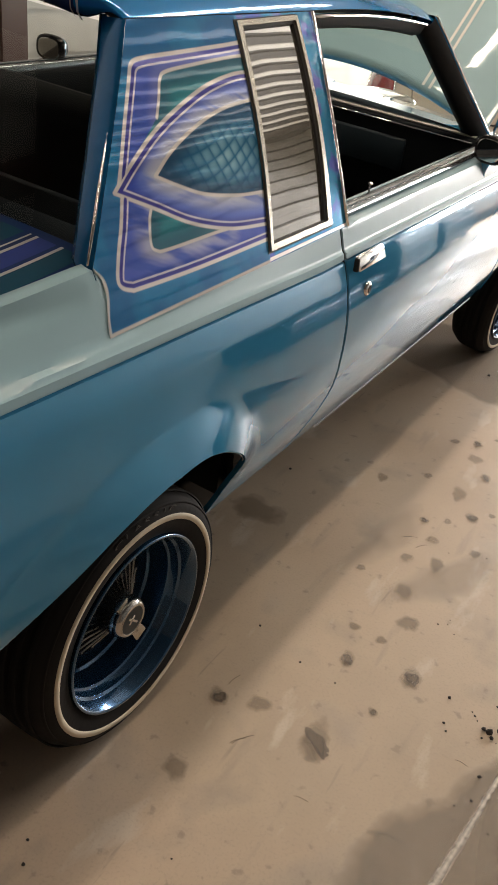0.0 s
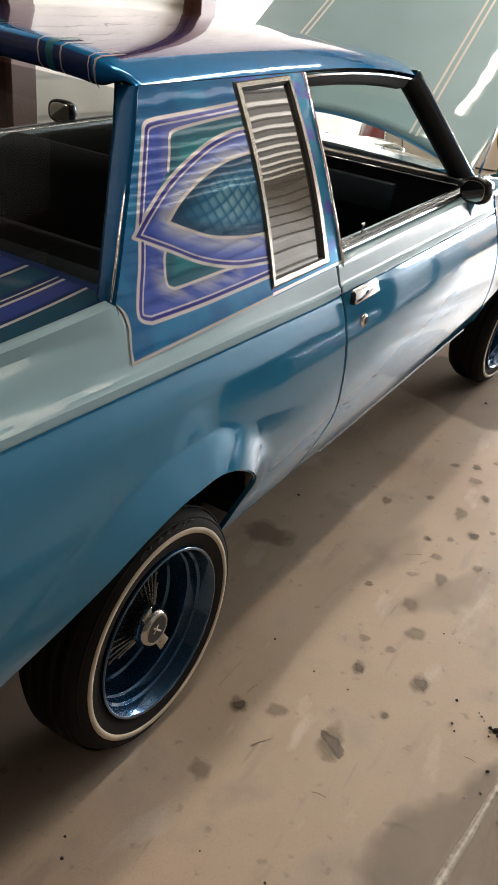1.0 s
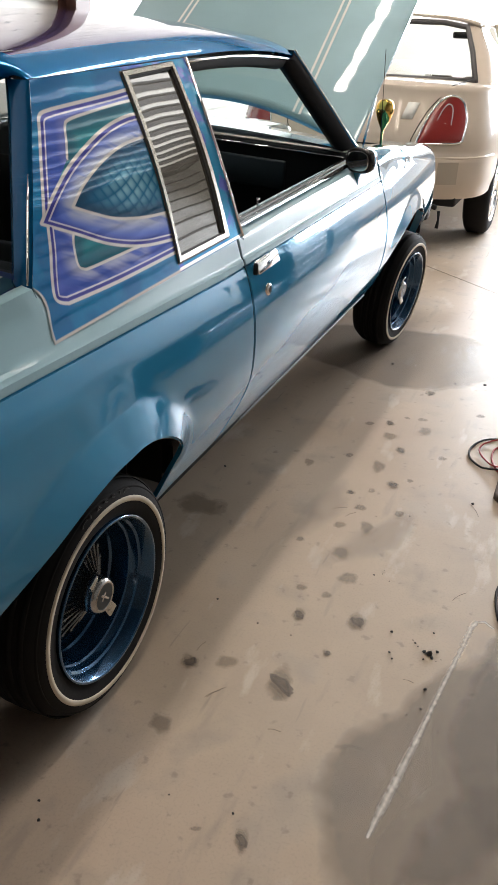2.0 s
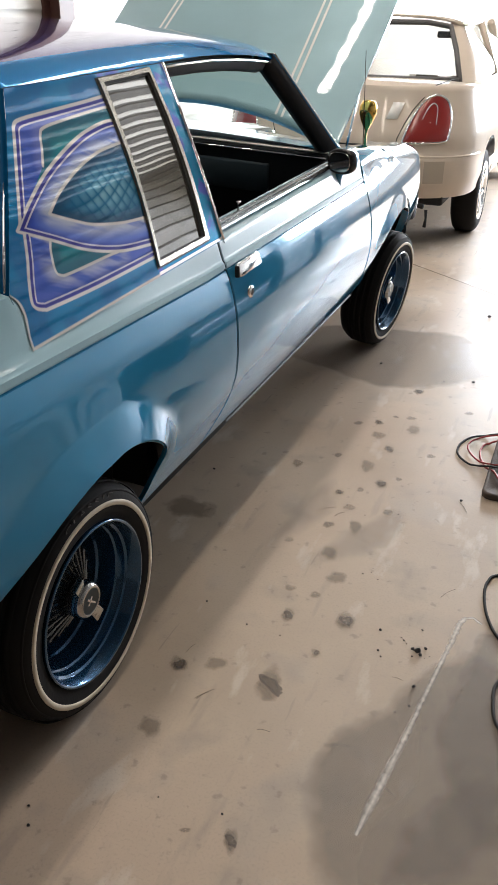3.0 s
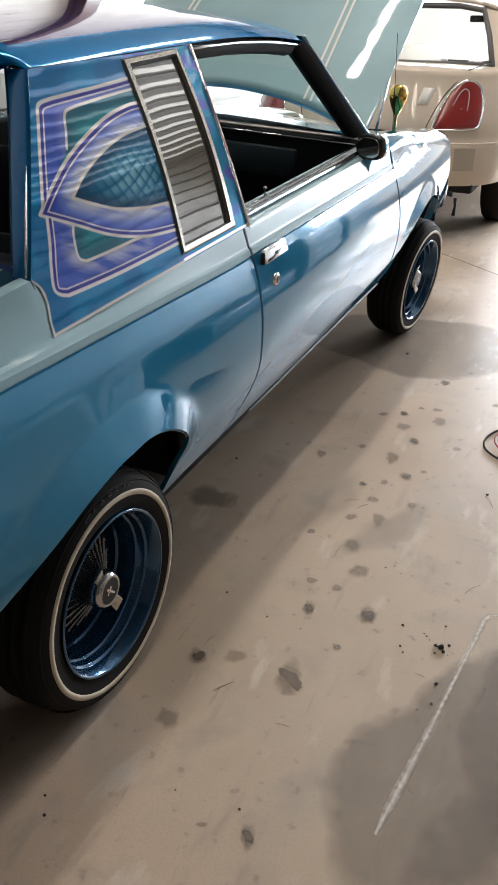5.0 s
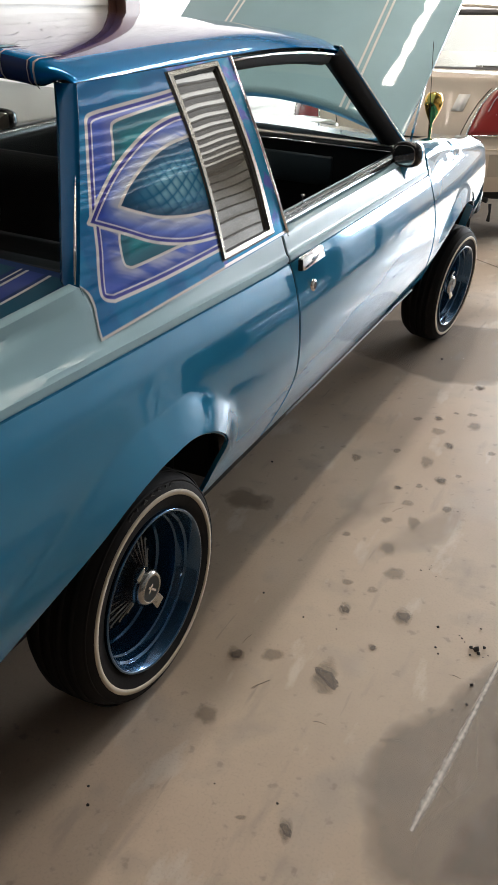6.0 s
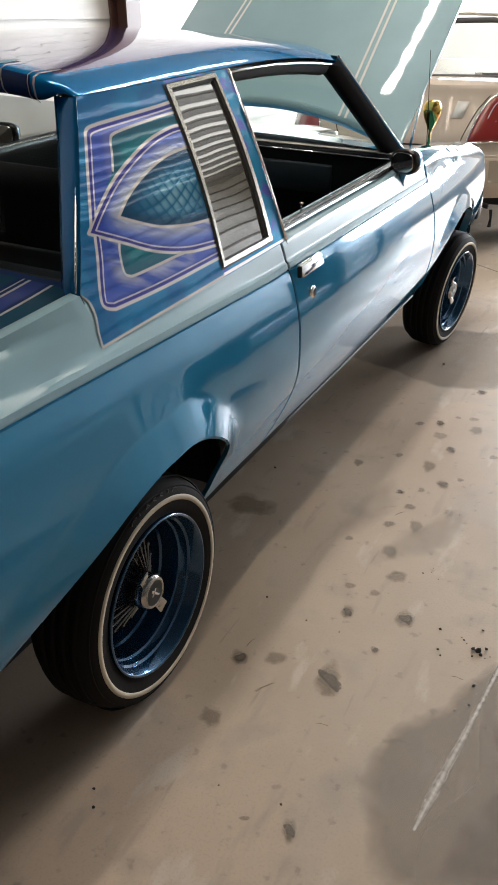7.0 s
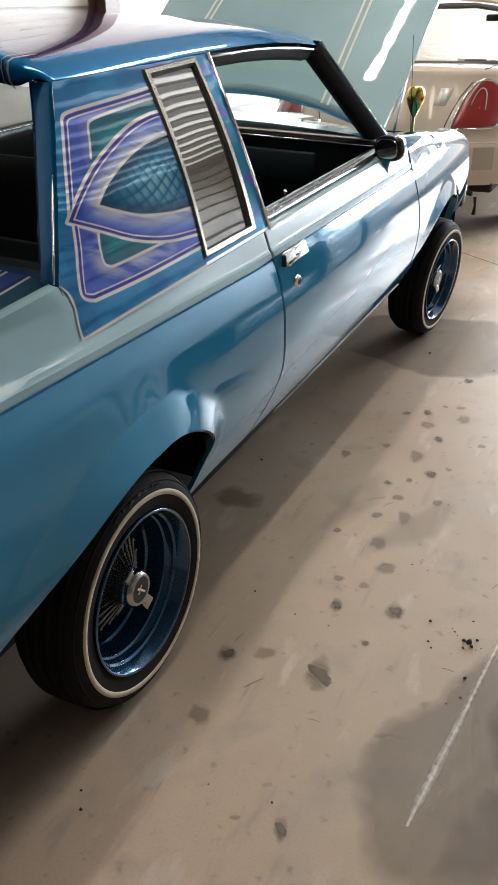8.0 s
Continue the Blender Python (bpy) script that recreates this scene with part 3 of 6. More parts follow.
grid(bm, [[(dx, y, z) for dx, z in ((-0.081, 0.3385), (-0.0765, 0.3365), (-0.0765, 0.3325), (-0.081, 0.3305))] for y in (0.90, 1.2, 1.6, 2.26)])
bmesh.ops.recalc_face_normals(bm, faces=bm.faces)
both("sill_strip", bm, M_SILL, False, "bright sill strip")

# ---- sail panel with its airbrushed mural ----
SL = 0.521
def flat(pts):
    return np.array([(y, h * SL) for y, h in pts])


def line_dist(P, line):
    best = np.full(len(P), 9.0)
    for a, b in zip(line, line[1:]):
        d = b - a
        k = np.clip(((P - a) @ d) / max(d @ d, 1e-12), 0, 1)
        best = np.minimum(best, np.linalg.norm(P - a - k[:, None] * d, axis=1))
    return best


def inside(P, poly):
    r = np.zeros(len(P), bool)
    for (x1, y1), (x2, y2) in zip(poly, np.roll(poly, -1, axis=0)):
        c = (y1 > P[:, 1]) != (y2 > P[:, 1])
        r ^= c & (P[:, 0] < (x2 - x1) * (P[:, 1] - y1) / (y2 - y1 + 1e-12) + x1)
    return r


def ss(a, b, x):
    t = np.clip((x - a) / (b - a), 0, 1)
    return t * t * (3 - 2 * t)


BASE_EDGE = spline(flat([(-0.012, -0.02), (-0.004, 0.06), (0.012, 0.14), (0.013, 0.195), (-0.004, 0.240)]))
TOP_LINE = spline(flat([(0.69, 0.892), (0.60, 0.884), (0.468, 0.876), (0.345, 0.869)]))
UP_LEFT = spline(flat([(0.345, 0.869), (0.305, 0.862), (0.286, 0.845), (0.270, 0.81), (0.202, 0.652), (0.123, 0.452)]))
LOW_LEFT = spline(flat([(0.128, 0.432), (0.100, 0.34), (0.074, 0.264), (0.052, 0.185), (0.053, 0.150), (0.075, 0.126), (0.104, 0.119), (0.279, 0.105), (0.54, 0.100)]))
EYE_UP = spline(flat([(0.113, 0.452), (0.186, 0.533), (0.28, 0.62), (0.38, 0.687), (0.492, 0.744), (0.60, 0.772), (0.68, 0.772)]))
EYE_LOW = spline(flat([(0.113, 0.452), (0.204, 0.363), (0.299, 0.269), (0.419, 0.198), (0.56, 0.160)]))
IN_UP = spline(flat([(0.234, 0.471), (0.307, 0.542), (0.409, 0.608), (0.518, 0.651), (0.64, 0.665)]))
IN_LOW = spline(flat([(0.234, 0.471), (0.293, 0.415), (0.363, 0.36), (0.471, 0.316), (0.58, 0.293)]))
TEAL_UP = spline(flat([(0.300, 0.662), (0.330, 0.73), (0.354, 0.789), (0.382, 0.813), (0.477, 0.826), (0.607, 0.837), (0.69, 0.838)]))
TEAL_LOW = spline(flat([(0.195, 0.374), (0.178, 0.33), (0.162, 0.252), (0.172, 0.222), (0.206, 0.212), (0.358, 0.207), (0.40, 0.203)]))


def mural(P):
    """Airbrushed paint on the sail panel, by place (along, up the slope): candy blue ground, violet frame, an almond with scales."""
    n = len(P)
    rng = np.array([noise.fractal(Vector((p[0] * 9, p[1] * 9, 2.0)), 0.9, 2.0, 3) for p in P])
    brush = np.array([noise.fractal(Vector((p[0] * 16 + p[1] * 34, p[1] * 7 - p[0] * 5, 5.0)), 0.9, 2.0, 3) for p in P])
    col = np.tile(np.array((0.001, 0.150, 0.380)), (n, 1))
    col = col + ss(-0.2, 0.5, rng)[:, None] * (np.array((0.003, 0.24, 0.49)) - col) * 0.7

    def lay(c, m):
        nonlocal col
        m = np.clip(m, 0, 1)[:, None]
        col = col * (1 - m) + np.array(c) * m

    frame_poly = np.vstack([TOP_LINE, UP_LEFT, LOW_LEFT, flat([(0.56, 0.1), (0.72, 0.9)])])
    fr = inside(P, frame_poly)
    d_out = np.minimum(np.minimum(line_dist(P, TOP_LINE), line_dist(P, UP_LEFT)), line_dist(P, LOW_LEFT))
    lay((0.036, 0.095, 0.46), fr * 1.0)
    lay((0.08, 0.13, 0.56), fr * 0.6 * ss(0.06, 0.02, d_out) * ss(-0.5, 0.3, brush))
    d_tu, d_tl = line_dist(P, TEAL_UP), line_dist(P, TEAL_LOW)
    eye = inside(P, np.vstack([EYE_UP, flat([(0.72, 0.77), (0.60, 0.16)]), EYE_LOW[::-1]]))
    core = inside(P, np.vstack([IN_UP, flat([(0.70, 0.66), (0.62, 0.29)]), IN_LOW[::-1]]))
    tu = inside(P, np.vstack([TEAL_UP, flat([(0.70, 0.76)]), EYE_UP[::-1]])) & ~eye
    tl = inside(P, np.vstack([TEAL_LOW, EYE_LOW[::-1][15:]])) & ~eye & fr
    d_eu, d_el = line_dist(P, EYE_UP), line_dist(P, EYE_LOW)
    lay((0.52, 0.54, 0.66), fr * (~tl) * (~eye) * ss(0.055, 0.004, d_tl) * 0.75 * ss(-0.6, 0.4, brush))
    lay((0.30, 0.32, 0.62), fr * (~tu) * (~eye) * ss(0.035, 0.006, d_tu) * 0.4)
    lay((0.002, 0.225, 0.275), tu | tl)
    lay((0.010, 0.085, 0.16), (tu | tl) * 0.7 * ss(0.05, 0.012, np.minimum(d_tu, d_tl)))
    lay((0.035, 0.095, 0.55), eye & ~core)
    d_in = np.minimum(line_dist(P, IN_UP), line_dist(P, IN_LOW))
    d_eye = np.minimum(d_eu, d_el)
    lay((0.20, 0.30, 0.66), (eye & ~core) * 0.6 * ss(0.075, 0.02, d_in))
    lay((0.62, 0.64, 0.72), (eye & ~core) * 0.85 * ss(0.042, 0.002, d_in) * ss(-0.9, 0.2, brush))
    lay((0.025, 0.03, 0.30), (eye & ~core) * 0.7 * ss(0.03, 0.008, d_eye))
    # scales in the almond
    a, b = P[:, 0] * 29 + P[:, 1] * 10, P[:, 1] * 36 - P[:, 0] * 7
    b = b + 1.1 * np.sin(P[:, 0] * 9 - 2.2)
    u, v = a % 1 - 0.5, b % 1 - 0.5
    pillow = np.clip(1 - (2 * np.abs(u)) ** 3, 0, 1) * np.clip(1 - (2 * np.abs(v)) ** 3, 0, 1) * np.clip(0.75 - 0.5 * u + 0.6 * v, 0.2, 1)
    glow = np.exp(-(((P[:, 0] - 0.48) / 0.13) ** 2 + ((P[:, 1] - 0.47 * SL) / 0.060) ** 2))
    lay((0.002, 0.120, 0.270), core)
    lay((0.010, 0.33, 0.55), core * glow * (0.25 + 0.75 * pillow))
    lay((0.42, 0.74, 0.84), core * glow ** 1.8 * pillow * 0.85)
    lay((0.004, 0.03, 0.08), core * 0.65 * ss(0.045, 0.006, d_in))
    col = col * 0.78
    # silver outlines
    for d, w, m in ((d_tu, 0.0045, fr & ~eye), (d_tl, 0.0045, fr & ~eye), (d_in, 0.0048, eye), (d_eye, 0.0050, np.ones(n, bool)), (d_out, 0.0052, ~eye)):
        lay((0.60, 0.57, 0.55), m * ss(w, w - 0.0025, d))
    for d, m in ((np.abs(d_eye - 0.0080), eye), (np.abs(d_out - 0.0082), fr & ~eye)):
        lay((0.035, 0.035, 0.24), m * ss(0.0045, 0.002, d))
    for d, m in ((np.abs(d_eye - 0.0135), eye), (np.abs(d_out - 0.0140), fr & ~eye)):
        lay((0.55, 0.53, 0.60), m * ss(0.0026, 0.0012, d))
    # pinstripe where the blue meets the pale body
    lay((0.48, 0.48, 0.46), ss(0.0075, 0.004, line_dist(P, BASE_EDGE)))
    lay((0.48, 0.48, 0.46), ss(0.0085, 0.005, P[:, 1]))
    return col


M_MURAL = car_paint("airbrushed candy mural", (0.1, 0.2, 0.4), 0.07, 0.42, 0.05, 0.55)
n_, l_, b_ = nodes_of(M_MURAL)
at_ = n_.new("ShaderNodeAttribute")
at_.attribute_name = "paint"
l_.new(at_.outputs["Color"], b_.inputs["Base Color"])
REAR_EDGE = [(-0.02, -0.020), (0.0, -0.012), (0.06, -0.004), (0.14, 0.012), (0.195, 0.013), (0.240, 0.001), (0.325, 0.034), (0.465, 0.090), (0.67, 0.180), (0.86, 0.268), (1.0, 0.330)]


def rear_y(h):
    return float(np.interp(h, [p[0] for p in REAR_EDGE], [p[1] for p in REAR_EDGE]))


def win_y(h):
    return 0.531 + (h - 0.045) * 0.1728


NH, NY = 360, 380
hs = [k / NH for k in range(NH + 1)]
P2 = np.array([(rear_y(h) + (win_y(h) - rear_y(h)) * i / NY, h * SL) for h in hs for i in range(NY + 1)])
colours = mural(P2)
bm = bmesh.new()
grid(bm, [[sail(*(P2[j * (NY + 1) + i] / (1, SL)), 0.002) for i in range(NY + 1)] for j in range(NH + 1)])
other = mirrored(bm, False)
for b2, ln in ((bm, False), (other, True)):
    ob = body("sail_panel", b2, M_MURAL, None, "airbrushed violet and teal mural on candy blue", True, ln)
    ca = ob.data.color_attributes.new("paint", "FLOAT_COLOR", "POINT")
    ca.data.foreach_set("color", np.hstack([colours, np.ones((len(colours), 1))]).astype(np.float32).ravel())


def patch(corners, nu=10, nv=10, out=0.0, bm=None):
    """Grid over a four-sided outline (y, h), corners in order."""
    (a, b, c, d) = [Vector((*p, 0)) for p in corners]
    rows = []
    for j in range(nv + 1):
        v = j / nv
        rows.append([sail(*(((1 - u) * (1 - v)) * a + u * (1 - v) * b + u * v * c + (1 - u) * v * d).xy, out) for u in [i / nu for i in range(nu + 1)]])
    bm = bm or bmesh.new()
    grid(bm, rows)
    return bm


OUT = [(0.529, 0.045), (0.819, 0.041), (0.962, 0.983), (0.689, 0.971)]
MID = [(0.544, 0.071), (0.803, 0.066), (0.946, 0.960), (0.704, 0.950)]
INN = [(0.550, 0.082), (0.793, 0.076), (0.936, 0.950), (0.711, 0.940)]
RIM = [(0.524, 0.036), (0.824, 0.032), (0.967, 0.991), (0.685, 0.980)]
bm = patch([(0.523, 0.0), (0.812, 0.0), OUT[1], OUT[0]], 6, 3)
patch([OUT[3], OUT[2], (0.965, 1.0), (0.694, 1.0)], 6, 3, 0, bm)
patch([(0.812, 0.0), (0.898, 0.0), (0.957, 0.5), (0.888, 0.5)], 5, 8, 0, bm)
patch([(0.888, 0.5), (0.957, 0.5), (1.050, 1.0), (0.965, 1.0)], 5, 8, 0, bm)
bmesh.ops.recalc_face_normals(bm, faces=bm.faces)
M_POSTP = car_paint("clouded violet and blue pillar paint", (0.1, 0.2, 0.5), 0.12, 0.5, 0.16, 0.6)
noisy(M_POSTP, (0.07, 0.11, 0.44), (0.004, 0.22, 0.42), 16, 4, 0.38, 0.50)
for ob, ln in zip(both("door_pillar", bm, M_POSTP, False), (False, True)):
    b2 = patch([(0.523, 0.004), (0.896, 0.004), (0.897, 0.018), (0.523, 0.020)], 12, 2, 0.0015)
    if ln:
        b3 = mirrored(b2, False)
        b2.free()
        b2 = b3
    bmesh.ops.recalc_face_normals(b2, faces=b2.faces)
    body("pinstripe", b2, M_SILVERP, ob, "", True, ln)


def quad_frame(outer, inner, low, high, n=8):
    """A raised four-sided frame on the slanted pillar plane."""
    bm = bmesh.new()
    rows = []
    for ring, o in ((outer, low), (outer, high), (inner, high), (inner, low - 0.004)):
        r = []
        for k in range(4):
            a, b = ring[k], ring[(k + 1) % 4]
            r += [sail(a[0] + (b[0] - a[0]) * i / n, a[1] + (b[1] - a[1]) * i / n, o) for i in range(n)]
        rows.append(r + [r[0]])
    grid(bm, rows)
    bmesh.ops.remove_doubles(bm, verts=bm.verts, dist=1e-5)
    bmesh.ops.recalc_face_normals(bm, faces=bm.faces)
    return bm


for flip in (False, True):
    w = part("opera_window", boxes((0, 0.001, 0, 0.001, 0, 0.001)), M_DARK, coupe, "tinted opera window in a bright frame")
    w.data = bpy.data.meshes.new("opera_window")
    for nm, b2, mt in (("window_frame", quad_frame(OUT, MID, 0, 0.009), M_FRAME), ("gasket", quad_frame(MID, INN, 0, 0.004), M_BLACK), ("seal", quad_frame(RIM, OUT, -0.002, 0.003), M_BLACK), ("pane", patch(INN, 10, 20, -0.002), M_TINT)):
        if flip:
            b3 = mirrored(b2, False)
            b2.free()
            b2 = b3
        bmesh.ops.recalc_face_normals(b2, faces=b2.faces)
        body(nm, b2, mt, w, "", nm == "pane", flip)

# ---- roof, in the leaning axes ----
def rail(y):
    return UNLEAN @ Vector((-0.345, y, 1.389 - 0.05 * max(0, (y - 1.2) / 0.75) ** 2))


RY0, RY1 = 0.332, 1.95


def roof_point(u, v):
    """u from the near rail to the far one, v from the back edge to the windshield."""
    y = RY0 + (RY1 - RY0) * v
    a = rail(y)
    c = 1 - (2 * u - 1) ** 2
    e = 1 - abs(2 * u - 1) ** 8
    x = a.x + 2 * (CL - a.x) * u
    return Vector((x, y + c * (0.06 * v - 0.02), a.z + 0.038 * e + 0.030 * c + 0.008 * e * math.sin(math.pi * min(v * 1.2, 1))))


us = sorted(set([0, 0.004, 0.010, 0.018, 0.028, 0.04] + [k / 40 for k in range(3, 38)] + [0.96, 0.972, 0.982, 0.99, 0.996, 1]))
bm = bmesh.new()
rows = []
for u in us:
    f = 0.12 + 0.88 * step(0, 0.13, min(u, 1 - u))
    back = [roof_point(u, 0) + Vector((0, d[1] * f, d[2] * f)) for d in ((0, 0.045, -0.070), (0, 0.008, -0.060), (0, -0.006, -0.046), (0, -0.010, -0.020), (0, -0.005, -0.005))]
    rows.append(back + [roof_point(u, 0.012 + 0.988 * k / 44) for k in range(45)] + [roof_point(u, 1) + Vector((0, 0.012, -0.015)), roof_point(u, 1) + Vector((0, 0.0, -0.04))])
grid(bm, rows)
bmesh.ops.recalc_face_normals(bm, faces=bm.faces)
roof = body("roof", bm, [M_BLUE, M_ROOFP, M_NAVY])
# painted roof bands: violet panel, navy back edge
me = roof.data
ncol = len(rows[0]) - 1
for i, p in enumerate(me.polygons):
    u, k = us[i // ncol], i % ncol
    p.material_index = 1 if k > 5 and 0.055 < u < 0.945 and k < 40 else (2 if k <= 3 and 0.08 < u < 0.92 else 0)


# bands over the rolled back edge
for u0, w, m in ((0.09, 0.012, M_SILVERP), (0.105, 0.006, M_SILVERP), (0.20, 0.045, M_TEALP), (0.172, 0.010, M_SILVERP), (0.228, 0.010, M_SILVERP), (0.40, 0.06, M_TEALP), (0.37, 0.010, M_SILVERP), (0.43, 0.010, M_SILVERP)):
    bm = bmesh.new()
    rows = []
    for d in ((0, 0.006, -0.0615), (0, -0.0075, -0.047), (0, -0.0116, -0.020), (0, -0.0065, -0.0035), (0, 0.012, 0.0022), (0, 0.06, 0.0030)):
        rows.append([roof_point(u0 + k * w / 2.4, max(0, d[1] - 0.03) / 1.5) + Vector(d) for k in (-0.5, 0.5)])
    grid(bm, rows)
    bmesh.ops.recalc_face_normals(bm, faces=bm.faces)
    body("stripe", bm, m, roof)
body("headliner", (lambda b: (grid(b, [[roof_point(u, v) - Vector((0, 0, 0.035)) for v in [0.02 + 0.95 * k / 12 for k in range(13)]] for u in [0.03 + 0.94 * k / 12 for k in range(13)]]), b)[1])(bmesh.new()), M_HEADLINER)

# bright drip rails above the door windows
bm = bmesh.new()
tube(bm, [tuple(Vector((-0.352, y, 1.374 - 0.05 * max(0, (y - 1.2) / 0.75) ** 2))) for y in (1.03, 1.2, 1.4, 1.6, 1.75, 1.88, 1.95)], 0.006, 8)
both("drip_rail", bm, M_CHROME, False, "bright drip rail")
bm = bmesh.new()
grid(bm, [[(-0.357, y, 1.372 - 0.05 * max(0, (y - 1.2) / 0.75) ** 2), (-0.372, y, 1.345 - 0.05 * max(0, (y - 1.2) / 0.75) ** 2), (-0.40, y, 1.335 - 0.05 * max(0, (y - 1.2) / 0.75) ** 2), (-0.42, y, 1.36)] for y in (1.03, 1.2, 1.4, 1.6, 1.75, 1.9)])
bmesh.ops.recalc_face_normals(bm, faces=bm.faces)
both("weatherstrip", bm, M_BLACK, False, "black rubber weatherstrip")
# edge of the door pillar: bright strip and black rubber
bm = bmesh.new()
tube(bm, [sail(y, h, 0.003) for y, h in ((0.900, 0.0), (0.925, 0.25), (0.959, 0.5), (1.003, 0.75), (1.052, 0.995))], 0.0055, 8)
both("pillar_strip", bm, M_CHROME, False, "bright pillar strip")
bm = bmesh.new()
grid(bm, [[sail(y + dy, h, o) for dy, o in ((0.004, 0.0), (0.010, -0.006), (0.012, -0.04), (-0.02, -0.05))] for y, h in ((0.900, -0.02), (0.925, 0.25), (0.959, 0.5), (1.003, 0.75), (1.052, 0.995))])
bmesh.ops.recalc_face_normals(bm, faces=bm.faces)
both("weatherstrip", bm, M_BLACK, False)

# windshield pillars: blue outside, black inside
def pillar(pts, w_out, w_in):
    bm = bmesh.new()
    rows = []
    for p in pts:
        p = Vector(p)
        rows.append([p + Vector(d) for d in ((0, 0.012, 0.016), (0.004, -0.004, 0.012), (0.0, -w_out, -0.004), (-0.02, -w_out - w_in, -0.02), (-0.07, -w_in, -0.01), (-0.075, 0.02, 0.02), (0, 0.012, 0.016))])
    grid(bm, rows)
    bmesh.ops.remove_doubles(bm, verts=bm.verts, dist=1e-5)
    bmesh.ops.recalc_face_normals(bm, faces=bm.faces)
    return bm


AP = [(-0.350, 1.945, 1.340), (-0.325, 2.000, 1.285), (-0.285, 2.085, 1.190), (-0.235, 2.185, 1.075), (-0.19, 2.270, 0.975), (-0.165, 2.315, 0.925)]
for a_, ob in zip((0, 1), both("windshield_pillar", pillar(AP, 0.014, 0.042), [M_BLUE, M_DARK], False)):
    for i, p in enumerate(ob.data.polygons):
        p.material_index = 0 if i % 6 in (0,) else 1
bm = bmesh.new()
tube(bm, [Vector(p) + Vector((0.004, 0.004, 0.016)) for p in AP], 0.005, 8)
both("pillar_strip", bm, M_CHROME, False)

# windshield
WB0, WB1 = (UNLEAN @ Vector((-0.19, 2.34, 0.945))), (UNLEAN @ Vector((-0.375, 1.955, 1.345)))
bm = bmesh.new()
rows = []
for k in range(17):
    u = k / 16
    c = 1 - (2 * u - 1) ** 2
    rows.append([(a.x + 2 * (CL - a.x) * u, a.y + 0.10 * c, a.z + 0.03 * c) for a in [WB0.lerp(WB1, v / 6) for v in range(7)]])
grid(bm, rows)
pane = body("windshield", bm, M_GLASS, None, "clear curved windshield glass")
pane.visible_shadow = False

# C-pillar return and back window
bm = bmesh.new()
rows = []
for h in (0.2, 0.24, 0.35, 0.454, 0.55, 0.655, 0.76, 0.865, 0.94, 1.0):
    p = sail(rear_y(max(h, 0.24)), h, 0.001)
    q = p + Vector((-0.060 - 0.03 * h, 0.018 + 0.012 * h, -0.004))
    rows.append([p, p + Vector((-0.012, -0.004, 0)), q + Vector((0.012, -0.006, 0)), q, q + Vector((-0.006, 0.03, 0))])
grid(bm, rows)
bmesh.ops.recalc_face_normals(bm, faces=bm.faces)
# shade of this side comes from its darkened blue
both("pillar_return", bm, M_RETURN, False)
# the highlight on the pillar's rear edge, shaped as a thin chrome tube
bm = bmesh.new()
tube(bm, [sail(rear_y(h) + 0.002, h, 0.001) + Vector((-0.010, -0.004, 0)) for h in (0.245, 0.32, 0.40, 0.48, 0.56, 0.64)], [0.0022, 0.0036, 0.0038, 0.0036, 0.003, 0.0012], 8)
both("pillar_strip", bm, M_CHROME, False, "chrome strip standing in for a highlight on the rear pillar")
BG0, BG1 = UNLEAN @ Vector((-0.135, 0.028, 1.035)), UNLEAN @ Vector((-0.41, 0.352, 1.362))
bm = bmesh.new()
rows = []
for k in range(13):
    u = k / 12
    c = 1 - (2 * u - 1) ** 2
    rows.append([(a.x + 2 * (CL - a.x) * u, a.y - 0.03 * c + 0.055, a.z + 0.012 * c) for a in [BG0.lerp(BG1, v / 6) for v in range(7)]])
grid(bm, rows)
pane = body("back_window", bm, M_BACKGLASS, None, "lightly smoked back window glass")
pane.visible_shadow = False

# ---- rear deck ----
def deck(x, y, lift=0.0):
    """The top of the tail between the shoulders."""
    u = (x - CL) / 0.76
    return Vector((x, y, 1.006 + 0.012 * (1 - u * u) - 0.02 * max(0, (-0.5 - y) / 0.7) ** 2 + lift))


bm = bmesh.new()
grid(bm, [[deck(x, y) for y in (-1.2, -1.0, -0.8, -0.6, -0.4, -0.2, 0.0, 0.12)] for x in [-0.19 - 1.48 * k / 20 for k in range(21)]])
box(bm, -1.66, -0.20, -1.2, 0.1, 0.90, 0.98)
bmesh.ops.recalc_face_normals(bm, faces=bm.faces)
lid = body("deck_lid", bm, M_NAVY, None, "candy blue deck lid with long stripes")
def deck_stripe(x0, x1, width, material, lift, bend=0.0):
    bm = bmesh.new()
    rows = []
    for k in range(21):
        v = k / 20
        x = x0 + (x1 - x0) * v - bend * max(0, v - 0.7) ** 2
        y = -1.2 + 1.29 * v
        rows.append([deck(x - width / 2, y, lift), deck(x + width / 2, y, lift)])
    grid(bm, rows)
    bmesh.ops.recalc_face_normals(bm, faces=bm.faces)
    body("stripe", bm, material, lid)


